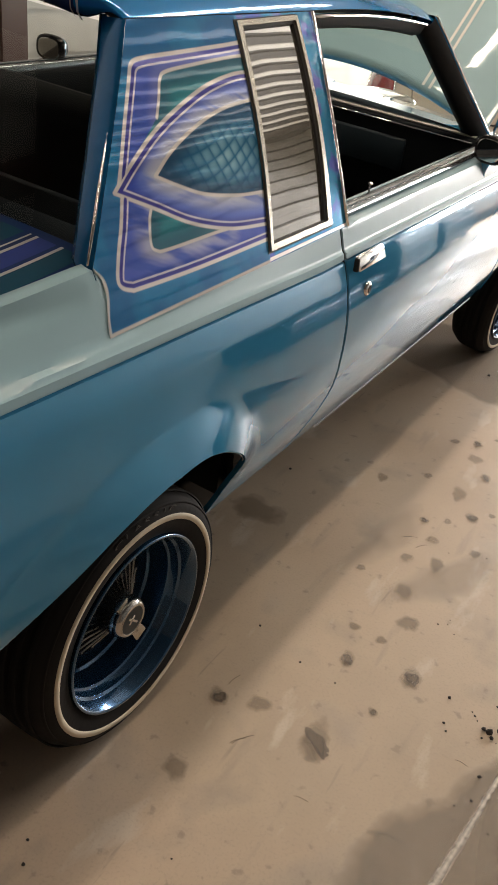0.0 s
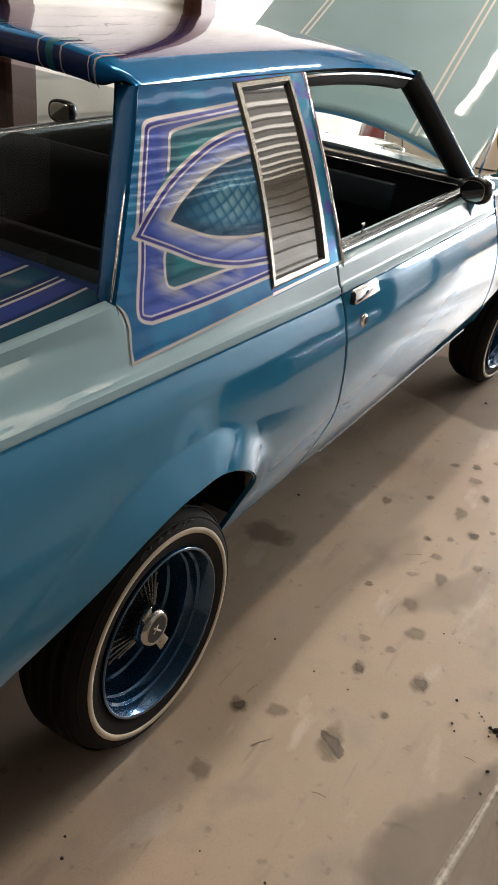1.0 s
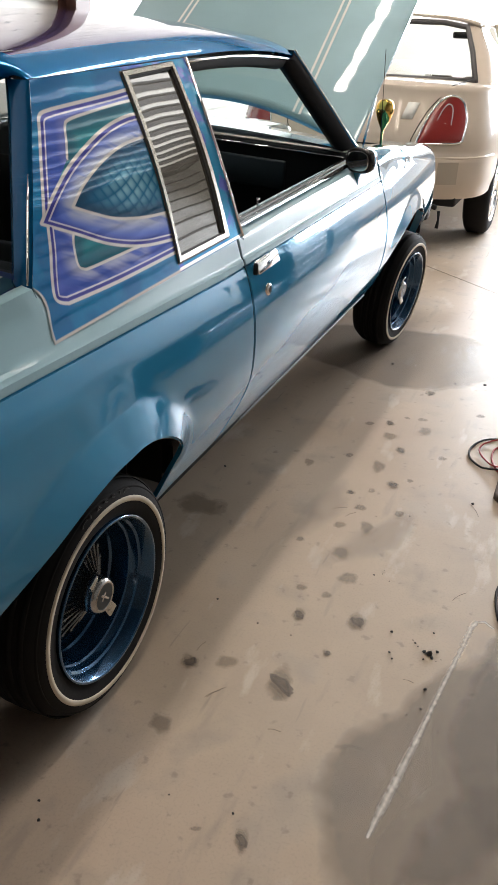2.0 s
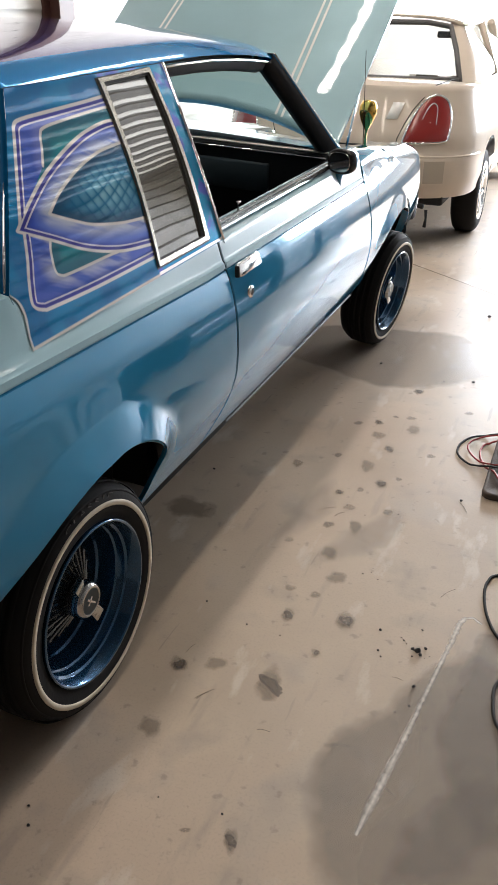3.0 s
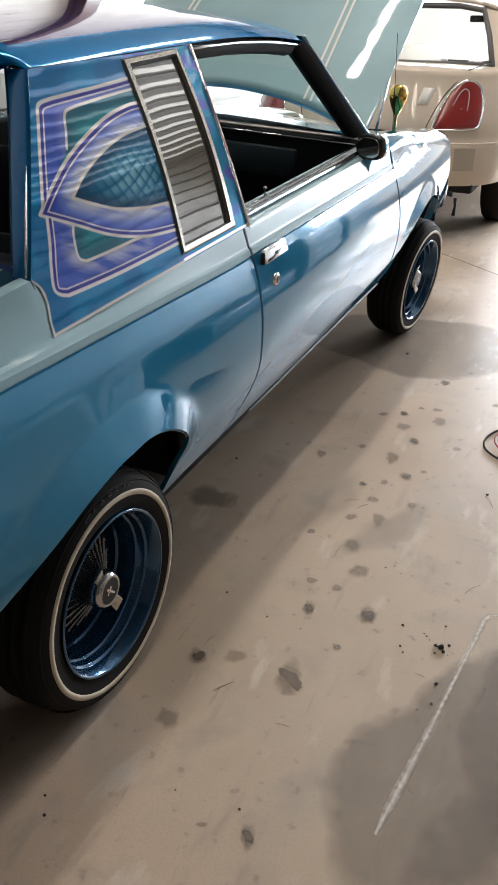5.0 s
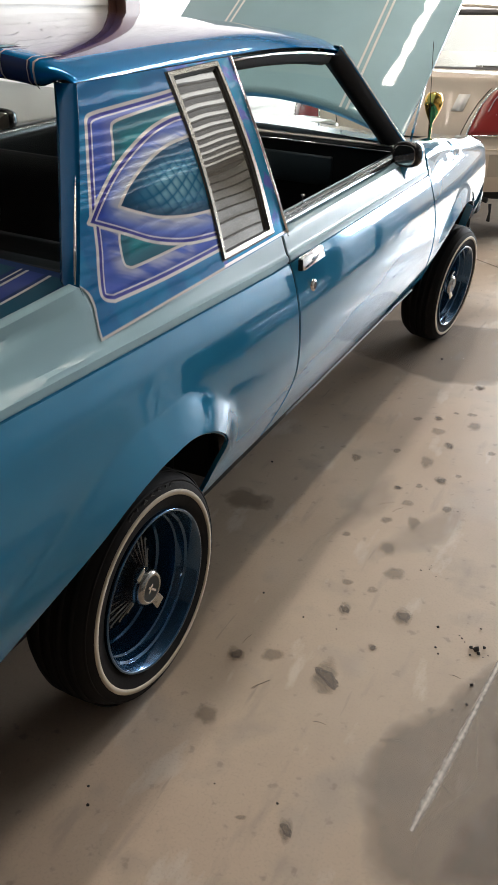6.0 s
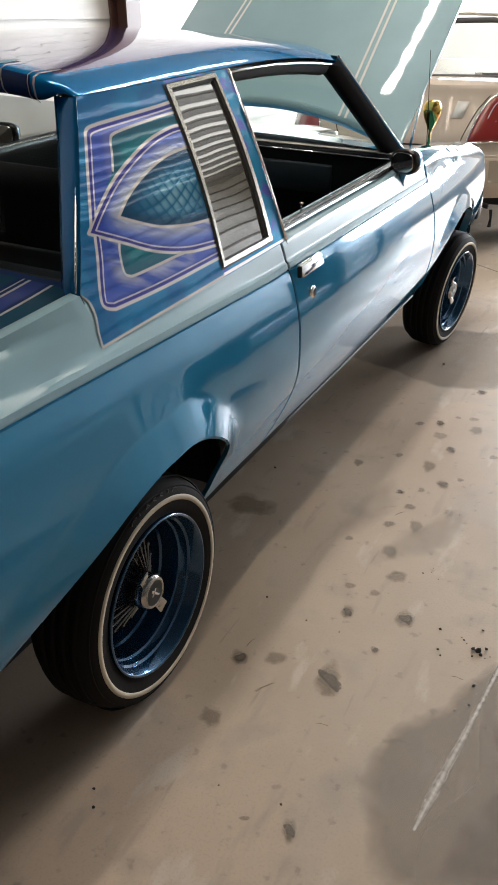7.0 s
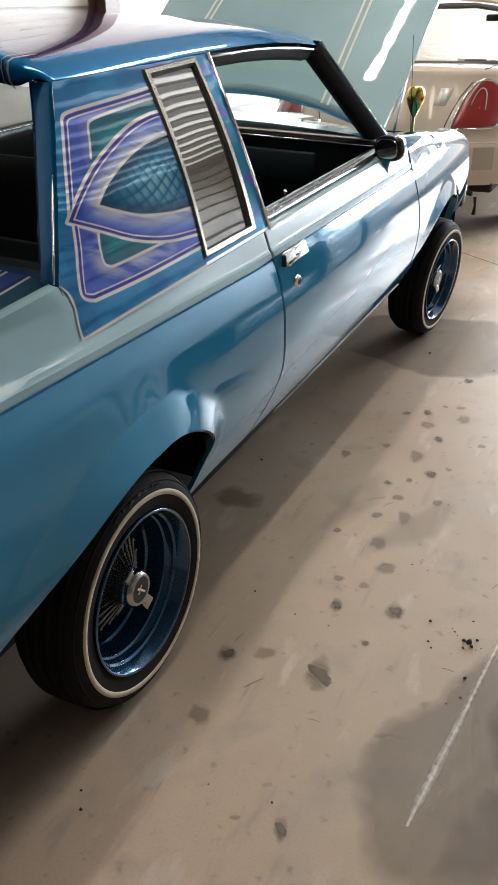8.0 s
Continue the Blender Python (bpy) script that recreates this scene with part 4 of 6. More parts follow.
for x0, x1, w, m, l in ((-0.20, -0.235, 0.05, M_DECKT, 0.0012), (-0.225, -0.262, 0.008, M_SILVERP, 0.002), (-0.262, -0.30, 0.045, M_DECKV, 0.0014), (-0.290, -0.325, 0.008, M_SILVERP, 0.002), (-0.305, -0.342, 0.005, M_SILVERP, 0.002), (-0.355, -0.39, 0.06, M_DECKT, 0.0012), (-0.385, -0.43, 0.009, M_SILVERP, 0.002), (-0.43, -0.475, 0.055, M_DECKV, 0.0012), (-0.465, -0.515, 0.008, M_SILVERP, 0.002), (-0.52, -0.57, 0.05, M_NAVY, 0.0012), (-0.57, -0.62, 0.009, M_SILVERP, 0.002), (-0.65, -0.70, 0.09, M_DECKV, 0.0012), (-0.72, -0.77, 0.009, M_SILVERP, 0.002), (-0.85, -0.90, 0.10, M_DECKT, 0.0012), (-1.1, -1.1, 0.10, M_DECKV, 0.0012), (-1.3, -1.25, 0.010, M_SILVERP, 0.002), (-1.5, -1.45, 0.05, M_DECKT, 0.0012)):
    deck_stripe(x0, x1, w, m, l, 0.25)
bm = bmesh.new()
tube(bm, [deck(-0.168 - 0.02 * step(-0.3, 0, y), y, 0.004) for y in (-1.2, -0.9, -0.6, -0.4, -0.25, -0.15, -0.05)], 0.006, 8)
both("deck_strip", bm, M_WHITE, True, "bright strip along the deck edge")
bm = bmesh.new()
grid(bm, [[(-0.09 - 0.012 * 0, y, 0.5 + 0.0), (-0.13, y, 0.98), (-0.2, y, 0.985)] for y in (-1.2, -0.2)])
grid(bm, [[(-1.72, -1.21, z), (-0.14, -1.21, z)] for z in (0.34, 0.7, 1.0)])
body("tail_panel", bm, M_PALE)

# ---- hood, raised ----
HA, HL = 35.2, 1.24
def hood_point(u, v, lift=0.0):
    c = 1 - (2 * u - 1) ** 2
    crown = (0.06 * (1 - v) + 0.035 * v) * c + 0.012 * (1 - abs(2 * u - 1) ** 10)
    x0 = -0.215
    a, b = radians(HA), HL * v + 0.12 * c ** 1.3 * (1 - v) ** 2
    y = 2.365 + b * math.cos(a) - crown * math.sin(a) * 0.6 + 0.05 * c * v
    z = 0.935 + b * math.sin(a) + crown * math.cos(a)
    return Vector((x0 + 2 * (CL - x0) * u, y, z)) + Vector((0, -math.sin(a), math.cos(a))) * lift


bm = bmesh.new()
grid(bm, [[hood_point(u, v) for v in [k / 24 for k in range(25)]] for u in sorted(set([0, 0.004, 0.012, 0.025] + [k / 32 for k in range(1, 32)] + [0.975, 0.988, 0.996, 1]))])
bmesh.ops.recalc_face_normals(bm, faces=bm.faces)
if sum(f.normal.z for f in bm.faces) > 0:
    bmesh.ops.reverse_faces(bm, faces=bm.faces)
    bm.normal_update()
bmesh.ops.solidify(bm, geom=list(bm.faces), thickness=0.028)
hood = body("hood", bm, M_HOODP, None, "pale teal hood standing open")
def hood_line(pts, w):
    bm = bmesh.new()
    rows = []
    for i, (u, v) in enumerate(pts):
        a, b = pts[max(0, i - 1)], pts[min(len(pts) - 1, i + 1)]
        d = (hood_point(*b) - hood_point(*a)).normalized()
        n = Vector((0, -math.sin(radians(HA)), math.cos(radians(HA))))
        s = d.cross(n).normalized() * w / 2
        c = hood_point(u, v, 0.0300)
        rows.append([c - s, c + s])
    grid(bm, rows)
    bmesh.ops.recalc_face_normals(bm, faces=bm.faces)
    body("pinstripe", bm, M_WHITE, hood)


for du in (0.0, 0.022):
    hood_line([(0.195 + du + 0.03 * k / 12, 0.02 + 0.98 * k / 12) for k in range(13)], 0.012)
    hood_line([(0.805 - du - 0.03 * k / 12, 0.02 + 0.98 * k / 12) for k in range(13)], 0.012)

# cowl, dash, seats and the engine bay
bm = bmesh.new()
grid(bm, [[(x, y, z + 0.03 * (1 - ((x - CL) / 0.76) ** 2)) for y, z in ((2.24, 0.955), (2.36, 0.950), (2.46, 0.945), (2.50, 0.90))] for x in [-0.17 - 1.52 * k / 12 for k in range(13)]])
bmesh.ops.recalc_face_normals(bm, faces=bm.faces)
body("cowl", bm, M_PALE)
dash = body("dashboard", boxes((-1.70, -0.16, 2.20, 2.40, 0.62, 0.950), bevel=0.012), M_CLOTH, None, "dark blue padded dashboard")
body("glovebox", boxes((-0.92, -0.46, 2.184, 2.21, 0.76, 0.885), bevel=0.008), M_GLOVE, dash)
# thin pale slab puts the glare on the dark dash top
body("dash_glare", boxes((-1.66, -0.20, 2.21, 2.38, 0.951, 0.957), bevel=0.002), M_GLARE, dash, "pale slab standing in for glare on the dash top")
body("instrument_panel", boxes((-1.62, -0.98, 2.180, 2.21, 0.74, 0.90), bevel=0.01), M_DARK, dash)
body("dash_strip", boxes((-1.66, -0.20, 2.188, 2.202, 0.932, 0.938)), M_CHROME, dash)
body("floor_pan", boxes((-1.72, -0.14, 0.44, 2.25, 0.34, 0.42), (-1.40, -0.46, -1.15, 3.3, 0.36, 0.42)), M_DARK)
# black slabs added to keep the space under the car dark
bm = boxes((-0.22, -0.15, 0.38, 2.35, 0.19, 0.36), (-0.40, -0.33, -1.10, 0.42, 0.06, 0.40), bevel=0.012)
both("underfloor_block", bm, M_DARK, True, "black rail-like slab added to darken under the floor")
# box and bumper, both out of view, added to stop light under the tail
body("tail_blocker", boxes((-1.66, -0.28, -1.18, -0.40, 0.20, 0.40), bevel=0.03), M_DARK, None, "black box added under the tail to block light")
body("rear_bumper", boxes((-1.82, -0.04, -1.36, -1.22, 0.30, 0.56), bevel=0.03), M_CHROME, None, "unseen chrome rear bumper added to block light under the tail")
body("firewall", boxes((-1.70, -0.16, 2.40, 2.44, 0.40, 0.93)), M_DARK)


def seat(y0, back_top, depth):
    s = body("seat", boxes((-1.66, -0.22, y0, y0 + depth, 0.42, 0.60), bevel=0.05), M_CLOTH, None, "dark blue vinyl bench seat")
    bm = bmesh.new()
    for k in range(2):
        x = -0.24 - 0.72 * k
        box(bm, x - 0.70, x, -0.09, 0.09, 0, back_top - 0.52, bevel=0.05)
    bm.transform(pose(0, y0 + 0.02, 0.54, 14))
    body("backrest", bm, M_CLOTH, s)
    return s


seat(1.22, 0.965, 0.55)
seat(0.42, 0.955, 0.5)
body("package_shelf", boxes((-1.62, -0.24, 0.02, 0.40, 0.93, 0.955)), M_CLOTH)
for d, sgn in zip(doors, (1, -1)):
    bm = boxes((-0.185, -0.135, 0.92, 2.24, 0.40, 0.935), bevel=0.012)
    if sgn < 0:
        b2 = mirrored(bm)
        bm.free()
        bm = b2
    body("door_trim", bm, M_CLOTH, d, "dark blue vinyl inner panel")
    # belt moulding of the window opening
    bm = bmesh.new()
    grid(bm, [[(dx, y, z) for dx, z in ((-0.101, 0.950), (-0.103, 0.962), (-0.112, 0.966), (-0.120, 0.962))] for y in (0.90, 1.3, 1.8, 2.27)])
    grid(bm, [[(dx, y, z) for dx, z in ((-0.124, 0.950), (-0.126, 0.962), (-0.150, 0.964), (-0.156, 0.955), (-0.156, 0.92))] for y in (0.90, 1.3, 1.8, 2.27)])
    bmesh.ops.recalc_face_normals(bm, faces=bm.faces)
    if sgn < 0:
        b2 = mirrored(bm, False)
        bm.free()
        bm = b2
    body("belt_moulding", bm, M_SPOKE, d, "bright belt moulding", True, sgn < 0)
    bm = bmesh.new()
    lathe(bm, [(0.0, 0.003), (0.036, 0.003), (0.038, 0.006), (0.044, 0.006), (0.046, 0.0)], 12)
    bm.transform(pose(-0.138, 1.14, 0.945, 0, -90))
    if sgn < 0:
        b2 = mirrored(bm)
        bm.free()
        bm = b2
    body("lock_pin", bm, M_CHROME, d)

# door handle, lock and mirror
def door_furniture(d, flip):
    def put(name, bm, m, parent, label=""):
        if flip:
            b2 = mirrored(bm, False)
            bm.free()
            bm = b2
        return body(name, bm, m, parent, label, True, flip)

    x = side_x(1.0, 0.83)
    h = put("door_handle", boxes((x - 0.004, x + 0.004, 0.915, 1.070, 0.803, 0.862), bevel=0.003), M_CHROME, d, "chrome pull handle")
    bm = boxes((x + 0.004, x + 0.022, 0.905, 1.068, 0.826, 0.861), bevel=0.004)
    for v in bm.verts:
        if v.co.x > x + 0.010:
            v.co.x -= 0.45 * max(0.0, v.co.z - 0.832)
    put("grip", bm, M_CHROME, h)
    put("end_cap", boxes((x + 0.003, x + 0.018, 0.896, 0.906, 0.826, 0.862), bevel=0.004), M_BLACK, h)
    bm = bmesh.new()
    lathe(bm, [(0, 0.020), (0.005, 0.019), (0.008, 0.014), (0.0085, 0.012)], 24)
    bm.transform(pose(side_x(1.0, 0.76) - 0.001, 0.975, 0.762))
    k = put("door_lock", bm, M_CHROME, d, "round chrome key lock")
    bm = bmesh.new()
    lathe(bm, [(0.006, 0.0125), (0.0075, 0.010), (0.0075, 0.0)], 20)
    bm.transform(pose(side_x(1.0, 0.76) - 0.001, 0.975, 0.762))
    put("keyway", bm, M_DARK, k)
    # mirror: a rounded shell on a foot
    bm = bmesh.new()
    rows = []
    for t, sx, sz in ((-0.045, 0.0, 0.0), (-0.043, 0.062, 0.047), (-0.035, 0.068, 0.053), (-0.01, 0.068, 0.053), (0.02, 0.062, 0.047), (0.04, 0.045, 0.034), (0.05, 0.025, 0.018), (0.052, 0.0, 0.0)):
        rows.append([(math.copysign(abs(math.cos(a)) ** 0.7, math.cos(a)) * sx, t, math.copysign(abs(math.sin(a)) ** 0.7, math.sin(a)) * sz) for a in [2 * math.pi * k / 28 for k in range(29)]])
    grid(bm, rows)
    bmesh.ops.remove_doubles(bm, verts=bm.verts, dist=1e-5)
    bmesh.ops.recalc_face_normals(bm, faces=bm.faces)
    MY = 1.66 if flip else 1.95
    M = pose(MX, MY, MZ, 0, 0, -14) @ Matrix.Scale(0.88, 4)
    bm.transform(M)
    m = put("door_mirror", bm, [M_PALE, M_GLOSSBLACK], d, "pale blue oval door mirror with dark glass")
    for p in m.data.polygons:
        p.material_index = 1 if p.index // 28 < 3 else 0
    bm = bmesh.new()
    rows = []
    for t, k in ((-0.0462, 0.0), (-0.0462, 0.78), (-0.044, 0.82)):
        rows.append([(math.copysign(abs(math.cos(a)) ** 0.7, math.cos(a)) * 0.066 * k, t, math.copysign(abs(math.sin(a)) ** 0.7, math.sin(a)) * 0.051 * k) for a in [2 * math.pi * j / 28 for j in range(29)]])
    grid(bm, rows)
    bmesh.ops.remove_doubles(bm, verts=bm.verts, dist=1e-5)
    bmesh.ops.recalc_face_normals(bm, faces=bm.faces)
    bm.transform(M)
    for f in bm.faces:
        f.smooth = False
    put("mirror_glass", bm, M_MIRROR, m, "mirror glass").data.shade_flat()
    bm = bmesh.new()
    tube(bm, [(MX - 0.02, MY + 0.01, MZ - 0.03), (MX - 0.035, MY + 0.03, MZ - 0.075), (MX - 0.045, MY + 0.045, MZ - 0.112)], [0.020, 0.017, 0.022], 12)
    put("foot", bm, M_PALE, m)


MX, MZ = -0.044, 0.985
M_GLOSSBLACK = mat("gloss black bezel", (0.008, 0.008, 0.009), 0.25)
M_MIRROR = mat("mirror", (0.8, 0.8, 0.8), 0.02, 1.0)
door_furniture(doors[0], False)
door_furniture(doors[1], True)

# nose: grille panel, bumper and inner fenders
bm = bmesh.new()
grid(bm, [[(x, 3.58 - 0.10 * ((x - CL) / 0.8) ** 2 * 0 + 0.06, z) for z in (0.45, 0.55, 0.62, 0.69)] for x in (-1.68, -1.2, -0.66, -0.18)])
bmesh.ops.recalc_face_normals(bm, faces=bm.faces)
body("grille_panel", bm, M_DARK)
b_ = body("front_bumper", boxes((-1.77, -0.09, 3.60, 3.72, 0.38, 0.50), bevel=0.03), M_CHROME, None, "chrome front bumper")
body("bumper_pad", boxes((-0.125, -0.075, 3.52, 3.60, 0.385, 0.495), bevel=0.012), M_DARK, b_)
bm = boxes((-0.40, -0.20, 2.46, 3.55, 0.765, 0.79), bevel=0.01)
both("inner_fender", bm, M_PALE)
bm = boxes((-1.30, -0.56, 2.6, 3.35, 0.55, 0.80), bevel=0.05)
eng = body("engine", bm, M_DARK, None, "dark engine block")
bm = bmesh.new()
lathe(bm, [(0, 0.0), (0, 0.17), (0.03, 0.18), (0.07, 0.18), (0.08, 0.15), (0.085, 0.0)], 32)
bm.transform(pose(CL, 2.95, 0.81, 0, -90))
body("air_cleaner", bm, M_CHROME, eng)
# gold-plated tank beside the hood edge, with its rods
tank = body("pump_tank", (lambda b: (lathe(b, [(0, 0), (0.002, 0.007), (0.10, 0.007), (0.115, 0.016), (0.15, 0.034), (0.19, 0.048), (0.222, 0.047), (0.246, 0.034), (0.255, 0.0)], 28), b.transform(pose(-0.335, 3.26, 0.790, 0, -90)), b)[2])(bmesh.new()), M_GOLD, None, "gold-plated upright tank")
bm = bmesh.new()
tube(bm, [(-0.30, 2.75, 0.790), (-0.285, 2.92, 1.18)], 0.006, 8)
both("hood_prop", bm, M_CHROME, True, "slim bright hood strut")
bm = bmesh.new()
tube(bm, [(-0.16, 2.60, 0.91), (-0.16, 2.60, 0.935)], [0.012, 0.007], 10)
tube(bm, [(-0.16, 2.60, 0.935), (-0.161, 2.585, 1.12), (-0.162, 2.565, 1.335)], [0.0022, 0.0018, 0.0014], 6)
body("radio_antenna", bm, M_DARK, None, "thin black whip aerial", True, False)

# ---- wheels ----
NSP = 44


def wire(bm, a, b):
    """One spoke: a thin wire with a thick nipple at its rim end."""
    a, b = Vector(a), Vector(b)
    at = [a, a.lerp(b, 0.66), a.lerp(b, 0.67), a.lerp(b, 0.82), a.lerp(b, 0.83), b]
    tube(bm, at, [0.0042, 0.0042, 0.0075, 0.0075, 0.0052, 0.0052], 6)


def wheel(name, m, label):
    w = new(name)
    w.parent = coupe
    w["label"] = label
    R = HUB
    bm = bmesh.new()
    lathe(bm, [(-0.185, 0.19), (-0.192, 0.235), (-0.178, 0.272), (-0.150, R - 0.004), (-0.11, R), (-0.060, R), (-0.032, R - 0.004), (-0.014, 0.281), (-0.004, 0.268), (0.0, 0.2560)], 96)
    tyre = part("tyre", bm, M_RUBBER, w)
    for x, r in ((-0.135, R - 0.001), (-0.105, R + 0.0005), (-0.075, R + 0.0005), (-0.045, R - 0.001)):
        bm = bmesh.new()
        lathe(bm, [(x - 0.004, r), (x - 0.003, r + 0.0025), (x + 0.013, r + 0.0025), (x + 0.014, r)], 96)
        part("tread_rib", bm, M_RUBBER, tyre)
    bm = bmesh.new()
    lathe(bm, [(-0.0125, 0.2795), (-0.0085, 0.2785), (-0.0075, 0.2755), (-0.009, 0.2735)], 96)
    part("shoulder_ring", bm, M_RUBBER, tyre)
    bm = bmesh.new()
    lathe(bm, [(0.0, 0.2560), (0.0022, 0.2545), (0.0025, 0.2490), (0.0022, 0.2435), (0, 0.2420)], 96)
    part("whitewall", bm, M_WHITEWALL, tyre, "cream whitewall band")
    bm = bmesh.new()
    lathe(bm, [(0, 0.2420), (-0.002, 0.228), (-0.006, 0.214), (-0.012, 0.204)], 96)
    part("sidewall", bm, M_RUBBER, tyre)
    bm = bmesh.new()
    lathe(bm, [(-0.012, 0.2065), (-0.003, 0.2075), (0.0005, 0.2055), (0.0, 0.2020), (-0.003, 0.2000), (-0.0035, 0.1995), (-0.036, 0.1935), (-0.0370, 0.1930), (-0.0390, 0.1865), (-0.0400, 0.1860), (-0.0600, 0.1840), (-0.0605, 0.1835), (-0.0620, 0.1780), (-0.0630, 0.1775), (-0.110, 0.1735), (-0.112, 0.1730), (-0.115, 0.1665), (-0.117, 0.1660), (-0.150, 0.1640), (-0.152, 0.1500), (-0.185, 0.149), (-0.185, 0.20)], 96)
    rim = part("rim", bm, M_RIM, w, "candy blue deep rim")
    # hub and two-eared spinner
    bm = bmesh.new()
    lathe(bm, [(-0.20, 0.062), (-0.125, 0.060), (-0.110, 0.066), (-0.104, 0.066), (-0.100, 0.052), (-0.062, 0.044), (-0.060, 0.046), (-0.052, 0.046)], 40)
    hub = part("hub", bm, M_WIRE, w)
    bm = bmesh.new()
    lathe(bm, [(-0.052, 0.044), (-0.047, 0.048), (-0.040, 0.048), (-0.037, 0.0455), (-0.034, 0.0475), (-0.028, 0.0475), (-0.024, 0.043), (-0.020, 0.0405), (-0.018, 0.036), (-0.020, 0.0335)], 40)
    spinner = part("spinner", bm, M_KNOCK, w, "chrome two-eared knock-off")
    for k in range(2):
        bm = bmesh.new()
        box(bm, -0.046, -0.028, -0.016, 0.016, 0.040, 0.079, bevel=0.004)
        for v in bm.verts:
            v.co.x += 0.25 * max(0, v.co.z - 0.045)
            v.co.y *= 1 + 6 * (v.co.z - 0.05)
        bm.transform(Matrix.Rotation(radians(SPIN + 180 * k), 4, "X"))
        part("ear", bm, M_KNOCK, spinner)
    bm = bmesh.new()
    lathe(bm, [(-0.020, 0.0335), (-0.0195, 0.0), ], 32)
    part("emblem", bm, M_EMBLEM, spinner)
    bm = boxes((-0.0196, -0.0175, -0.003, 0.003, -0.020, 0.020), (-0.0196, -0.0175, -0.012, 0.012, 0.004, 0.010), bevel=0.0008)
    bm.transform(Matrix.Rotation(radians(SPIN + 20), 4, "X"))
    part("emblem_bar", bm, M_CHROME, spinner)
    # spokes in two crossing rows
    bm = bmesh.new()
    wire(bm, (-0.104, 0, 0.060), (-0.150, 0.030, 0.158))
    first = part("spoke", bm, M_WIRE, w)
    bm = bmesh.new()
    wire(bm, (-0.066, 0, 0.044), (-0.144, -0.034, 0.162))
    second = part("spoke", bm, M_WIRE, w)
    for k in range(1, NSP):
        src = (first, second)[k % 2]
        s = new("spoke", src.data)
        s.parent = w
        s.matrix_basis = Matrix.Rotation(2 * math.pi * (k - k % 2) / NSP, 4, "X")
    w.matrix_basis = m
    return w, tyre


SPIN = 28
rear, rear_tyre = wheel("wheel", pose(0, 0, HUB, 0, 0, -YAW), "deep-dish candy blue wire wheel with whitewall tyre")
SPIN = 20
front, _ = wheel("wheel", pose(0.058, 2.815, 0.288, 0, 6, -7), "candy blue wire wheel with whitewall tyre, leaning outwards")

# raised lettering on the rear tyre
ANG0 = 17.0
letters = bmesh.new()
for k, ch in enumerate("CLASSIC"):
    cu = bpy.data.curves.new("letter", "FONT")
    cu.body, cu.size, cu.extrude, cu.align_x = ch, 0.031, 0.0016, "CENTER"
    tmp = bpy.data.objects.new("letter", cu)
    scene.collection.objects.link(tmp)
    me = tmp.to_mesh().copy()
    bpy.data.objects.remove(tmp)
    b2 = bmesh.new()
    b2.from_mesh(me)
    b2.transform(Matrix.Diagonal((1.25, 0.62, 1, 1)))
    b2.transform(Matrix(((0, 0, 1, -0.0045), (1, 0, 0, 0), (0, 1, 0, 0.2605), (0, 0, 0, 1))))
    b2.transform(pose(0, 0, 0, ANG0 - 6.1 * k))
    b2.to_mesh(me)
    b2.free()
    letters.from_mesh(me)
part("lettering", letters, M_LETTER, rear_tyre, "raised black lettering", False)

# ---- the champagne saloon ----
M_SEAL = mat("grey window seal", (0.10, 0.095, 0.095), 0.6)
M_BEIGE = mat("beige plastic", (0.42, 0.36, 0.29), 0.5)
saloon = tagged(new("saloon_car"), "champagne four-door saloon parked with its tail towards the coupe", "car")
SC, SR = -0.875, 5.72      # its middle line and rear axle


TW, TD, TN = 0.985, 0.74, 3.0       # plan of the tail: half width, depth, roundness


def tail_inset(z):
    """How far the tail's skin lies inside the bumper's outline at a height."""
    return (0.0 if z < 0.68 else 0.045 * step(0.68, 0.70, z)) + 0.14 * step(0.74, 1.14, z) + 0.05 * step(0.50, 0.39, z)


def side_inset(z):
    return 0.085 * step(0.78, 1.16, z) + 0.03 * step(0.55, 0.40, z)


def tail_point(x, z, lift=0.0):
    """The skin of the tail at a distance x from the middle line."""
    w, d = TW - side_inset(z), TD - tail_inset(z)
    k = min(1.0, abs(x) / w)
    y = 5.38 - d * (1 - k ** TN) ** (1 / TN)
    return Vector((SC + x, y - lift, z))


def saloon_top(y):
    return 1.13 + 0.03 * step(4.8, 5.5, y) if y < 7.4 else 1.16 - 0.12 * step(7.4, 10.0, y)


def saloon_low(y):
    for c in (SR, SR + 2.98):
        d = abs(y - c)
        if d < 0.40:
            return 0.40 + 0.345 * math.sqrt(max(0, 1 - (d / 0.40) ** 2.4))
    return 0.40


bm = bmesh.new()
side_ys = [9.9, 9.7, 9.4, 9.2] + [9.15 - 0.05 * k for k in range(18)] + [8.2, 7.8, 7.2, 6.6, 6.3] + [6.18 - 0.04 * k for k in range(20)]
NZ = 26
cols = []
for y in side_ys:
    lo, top = saloon_low(y), saloon_top(y)
    cols.append([(TW - side_inset(z) - 0.06 * step(8.8, 9.9, y), y, z) for z in [lo + (top - lo) * k / NZ for k in range(NZ + 1)]])
for k in range(41):
    a = math.pi / 2 * (1 - k / 40)
    s_ = math.sin(a) ** (2 / TN)
    col = []
    for j in range(NZ + 1):
        z = 0.40 + 0.73 * j / NZ
        w, d = TW - side_inset(z), TD - tail_inset(z)
        col.append((w * s_, 5.38 - d * math.cos(a) ** (2 / TN), z))
    cols.append(col)
grid(bm, [[(SC + p[0], p[1], p[2]) for p in c] for c in cols])
grid(bm, [[(SC - p[0], p[1], p[2]) for p in c] for c in cols], True)
# deck across, from the tail's upper rim forwards
rim = [c[-1] for c in cols]
